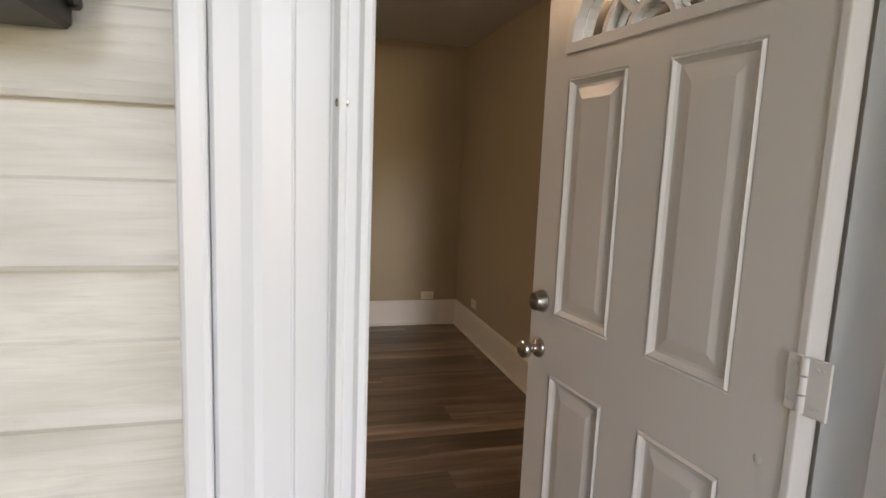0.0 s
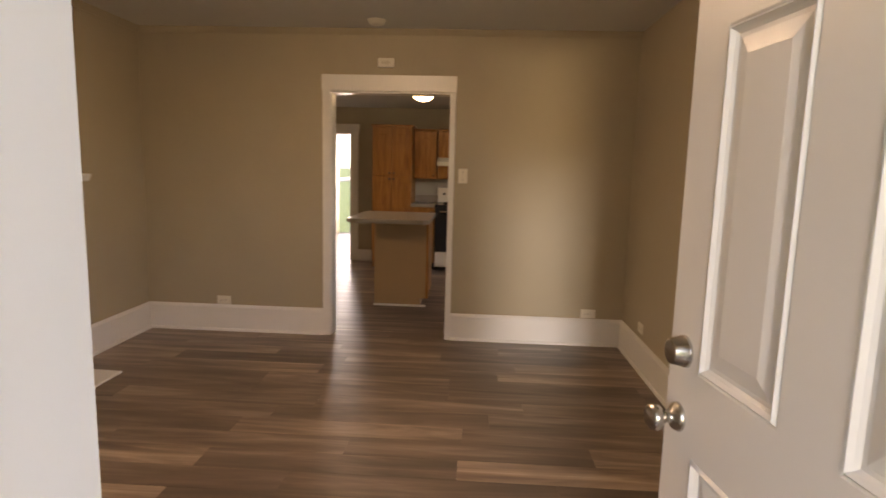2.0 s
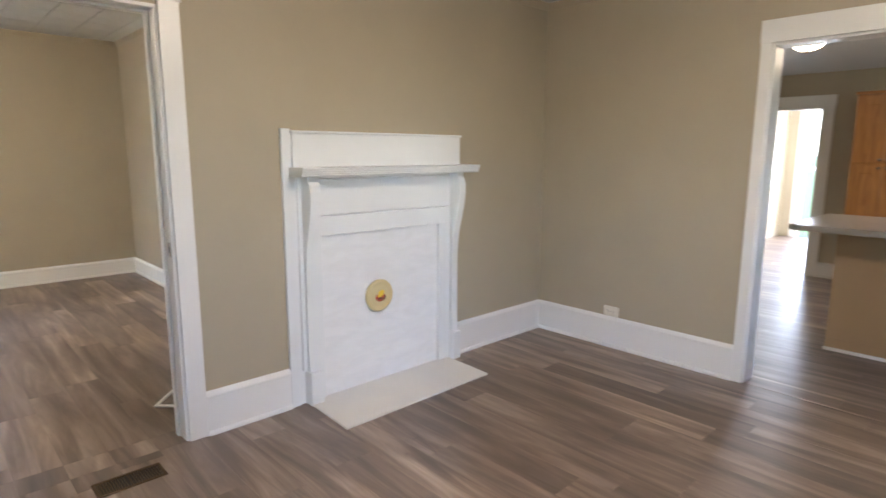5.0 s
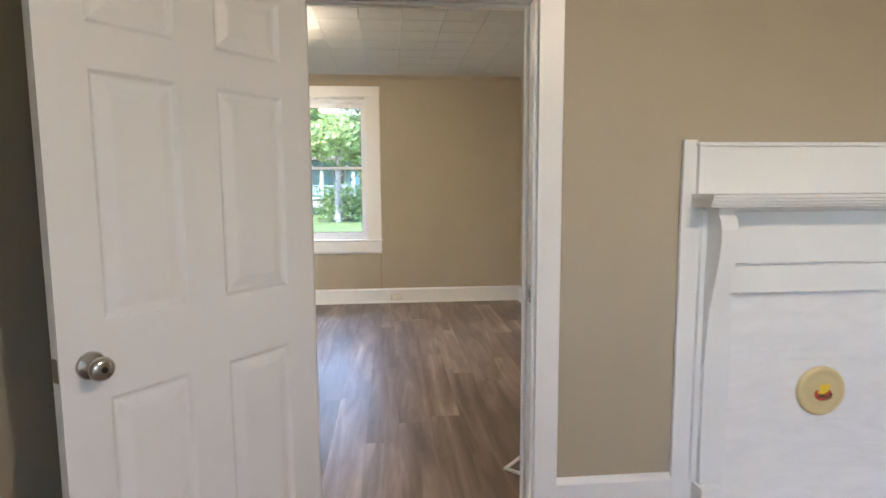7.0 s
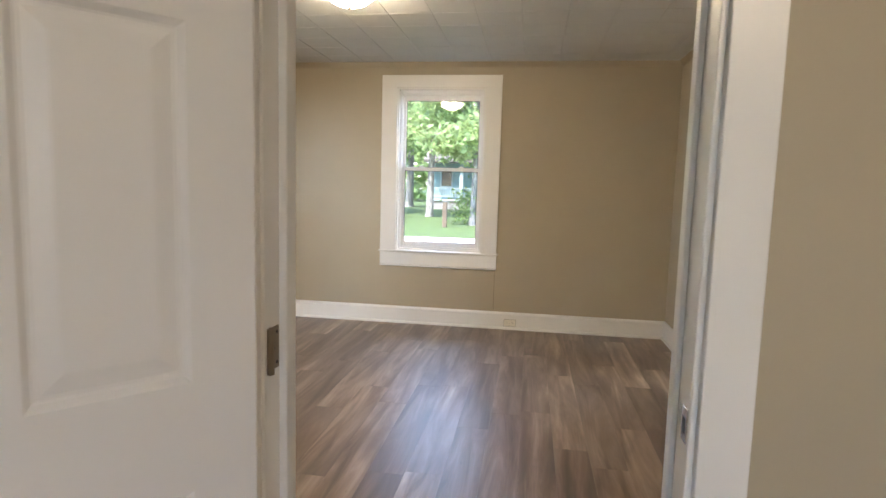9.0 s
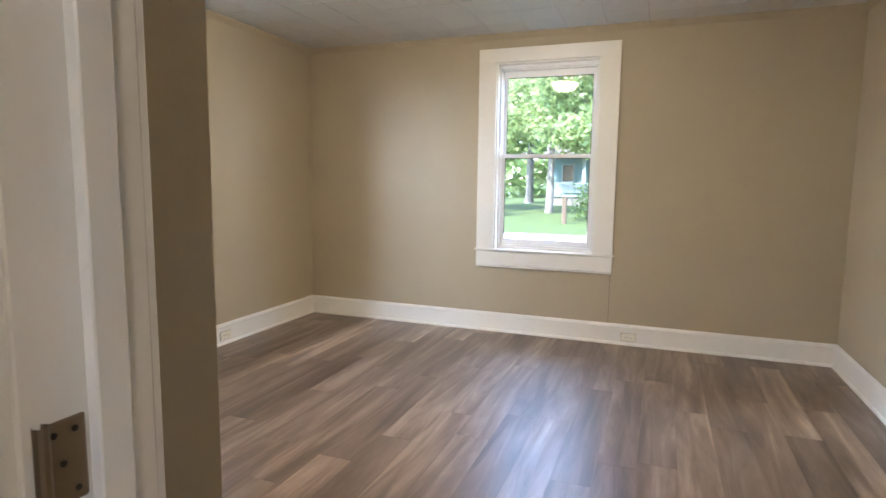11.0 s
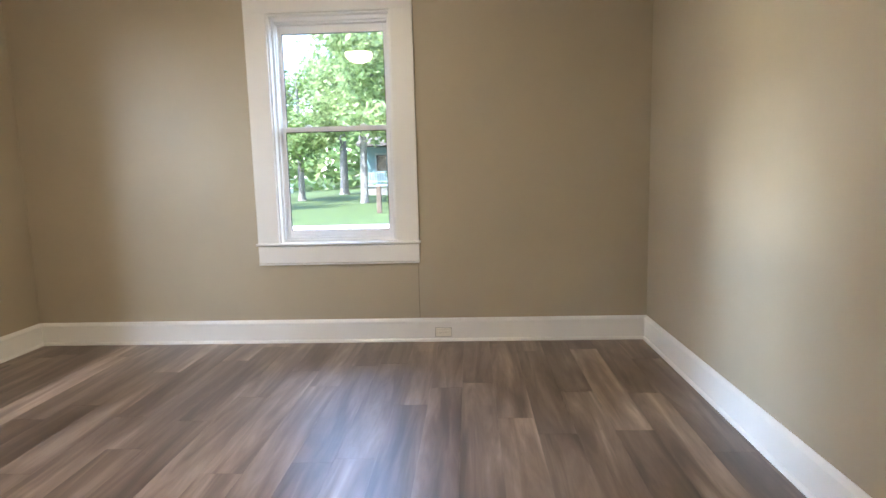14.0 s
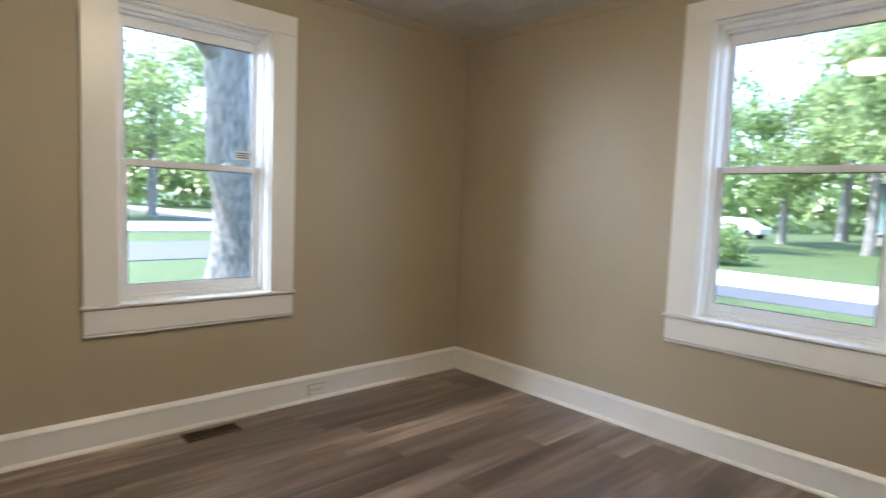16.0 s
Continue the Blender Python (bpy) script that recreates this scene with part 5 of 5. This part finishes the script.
for k, (x, y, s) in enumerate(((-23.5, -6.2, 0.9), (-30.0, -0.6, 1.3), (-38, 5.0, 1.0))):
    g = thing("bush", pose(x, y, GZ), "rounded leafy green bush on the lawn", "bush", "bushes")
    bm = bmesh.new()
    cs = []
    for q in range(7):
        a = q * math.tau / 7
        e = (math.cos(a) * s * 0.7, math.sin(a) * s * 0.7, s * rng.uniform(0.7, 1.3))
        tube(bm, [((0, 0, -0.05), 0.05), (e, 0.012)], 5)
        cs += [Vector(e), Vector(e) * 0.7, Vector((e[0] * 1.1, e[1] * 1.1, e[2] * 0.4))]
    part("stems", bm, BARK, g)
    ob = new("foliage", leaf_mass("foliage", cs, 1500, s * 0.26, 0.11, LEAF, rng))
    ob.parent = g

# house across the street
HOUSE_TRIM = paint("house_trim", (0.30, 0.36, 0.37), 0.6, 0.05, 0.1)
TEAL = paint("teal_siding", (0.17, 0.27, 0.29), 0.6, 0.06, 0.2, 20)
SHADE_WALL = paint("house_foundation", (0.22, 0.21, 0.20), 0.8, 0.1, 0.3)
g = thing("neighbour_house", pose(-48.5, -3.9, GZ, 0, 0, 90), "pale teal house with a white railed porch across the street", "house")
part("wall", boxes((-2.7, 2.7, 1.8, 9, 0.7, 4.2)), TEAL, g)
part("foundation", boxes((-2.7, 2.7, 0.0, 9, 0, 0.7)), SHADE_WALL, g)
part("porch_floor", boxes((-2.8, 2.8, -0.1, 1.8, 0.7, 0.85)), HOUSE_TRIM, g)
bm = bmesh.new()
extrude_outline(bm, [(-0.6, 3.9), (9.4, 3.9), (9.4, 4.1), (4.4, 6.9), (-0.6, 4.1)], "x", -3.1, 3.1)
part("roof", bm, ROOFING, g)
for k in range(3):
    part("post", boxes((-2.6 + 2.6 * k - 0.14, -2.6 + 2.6 * k + 0.14, 0.0, 0.28, 0.85, 3.9)), HOUSE_TRIM, g)
for z in (1.05, 1.75):
    part("rail", boxes((-2.6, 2.6, 0.08, 0.16, z, z + 0.07)), HOUSE_TRIM, g)
for k in range(26):
    x = -2.5 + 5.0 * k / 25
    part("baluster", boxes((x - 0.03, x + 0.03, 0.10, 0.14, 1.1, 1.76)), HOUSE_TRIM, g)
for x in (-1.5, 1.3):
    wn = part("window", boxes((x - 0.55, x + 0.55, 1.76, 1.8, 1.8, 3.4)), HOUSE_TRIM, g)
    part("pane", boxes((x - 0.42, x + 0.42, 1.74, 1.76, 1.95, 3.25)), APPLIANCE_BLACK, wn)
for k, y in enumerate((-14.0, -24.0)):
    g = thing("parked_car", pose(-46 + 3 * k, y, GZ, 0, 0, 80), "pale grey parked car far across the lawn", "car", "parked cars")
    bm = bmesh.new()
    extrude_outline(bm, [(-2.1, 0.35), (2.1, 0.35), (2.15, 0.75), (1.3, 0.92), (0.75, 1.4), (-0.9, 1.42), (-1.55, 0.98), (-2.1, 0.9)], "y", -0.85, 0.85)
    bmesh.ops.bevel(bm, geom=list(bm.edges), offset=0.06, segments=2, affect="EDGES")
    part("body", bm, EXT_TRIM, g)
    for wx in (-1.35, 1.35):
        for wy in (-0.82, 0.82):
            bm = bmesh.new()
            lathe(bm, [(0, -0.1), (0.2, -0.1), (0.32, -0.09), (0.33, 0), (0.32, 0.09), (0.2, 0.1), (0, 0.1)], Matrix.Translation((wx, wy, 0.33)) @ Matrix.Rotation(math.pi / 2, 4, "X"), 18)
            part("wheel", bm, APPLIANCE_BLACK, g)
POST_WOOD = paint("weathered_post_wood", (0.10, 0.072, 0.048), 0.8, 0.2, 0.4, 30)
g = thing("wooden_post", pose(-27.0, -2.0, GZ), "short weathered wooden post on the lawn", "post")
part("shaft", soft_boxes([(-0.1, 0.1, -0.1, 0.1, -0.05, 1.15)], 0.02), POST_WOOD, g)
rng = random.Random(77)
woods = [Vector((-78 + rng.uniform(-8, 8), rng.uniform(-95, 75), GZ + rng.uniform(0.5, 9))) for _ in range(240)]
woods += [Vector((rng.uniform(-60, 60), -72 + rng.uniform(-8, 8), GZ + rng.uniform(0.5, 9))) for _ in range(200)]
ob = new("far_woods", leaf_mass("far_woods", woods, 26000, 2.2, 0.75, LEAF, rng))
tagged(ob, "far green woods with an uneven top", "woods", "", "stuff")

# ---- floor planks ----
floor_ob = single("floor", boxes((BW - 0.1, XE + 0.1, BS - 0.1, YF + 0.1, -0.12, -0.006), (BW - 0.1, KE, YF + 0.1, 12.3, -0.12, -0.006)), SUBFLOOR, "brown grey wood-look vinyl plank floor", "floor", "structure")
REGIONS = [(BW, BE, BS, BN), (BE, XW, D0, D1), (XW, XE, YS, YN), (F0, F1, YF + 0.08, YS), (K0, K1, YN, KS), (KW, KE, KS, KN), (-2.05, -1.33, KN, KN + 0.14), (KW, -0.9, KN + 0.14, BACK)]
PW, PL = 0.178, 1.22


def plank_mesh(w, d):
    bm = bmesh.new()
    e = 0.0006
    lo = [bm.verts.new((x, y, -0.006)) for x, y in ((0, 0), (w, 0), (w, d), (0, d))]
    mid = [bm.verts.new((x, y, -e)) for x, y in ((0, 0), (w, 0), (w, d), (0, d))]
    hi = [bm.verts.new((x, y, 0)) for x, y in ((e, e), (w - e, e), (w - e, d - e), (e, d - e))]
    for a, b in ((lo, mid), (mid, hi)):
        for k in range(4):
            bm.faces.new((a[k], a[(k + 1) % 4], b[(k + 1) % 4], b[k]))
    bm.faces.new(hi)
    return mesh_of("plank", bm, PLANK)


_full = {}
_rng = random.Random(5)
_j = 0
_y = BS - 0.05
while _y < BACK:
    _x = BW - _rng.uniform(0.05, PL)
    while _x < KE:
        for (rx0, rx1, ry0, ry1) in REGIONS:
            a, b, c, d = max(_x, rx0), min(_x + PL, rx1), max(_y, ry0), min(_y + PW, ry1)
            if b - a < 0.012 or d - c < 0.012:
                continue
            key = (round(b - a, 3), round(d - c, 3))
            if key not in _full:
                _full[key] = plank_mesh(b - a - 0.0002, d - c - 0.0002)
            pl = new("plank", _full[key])
            pl.parent = floor_ob
            pl.location = (a, c, 0)
        _x += PL
    _y += PW
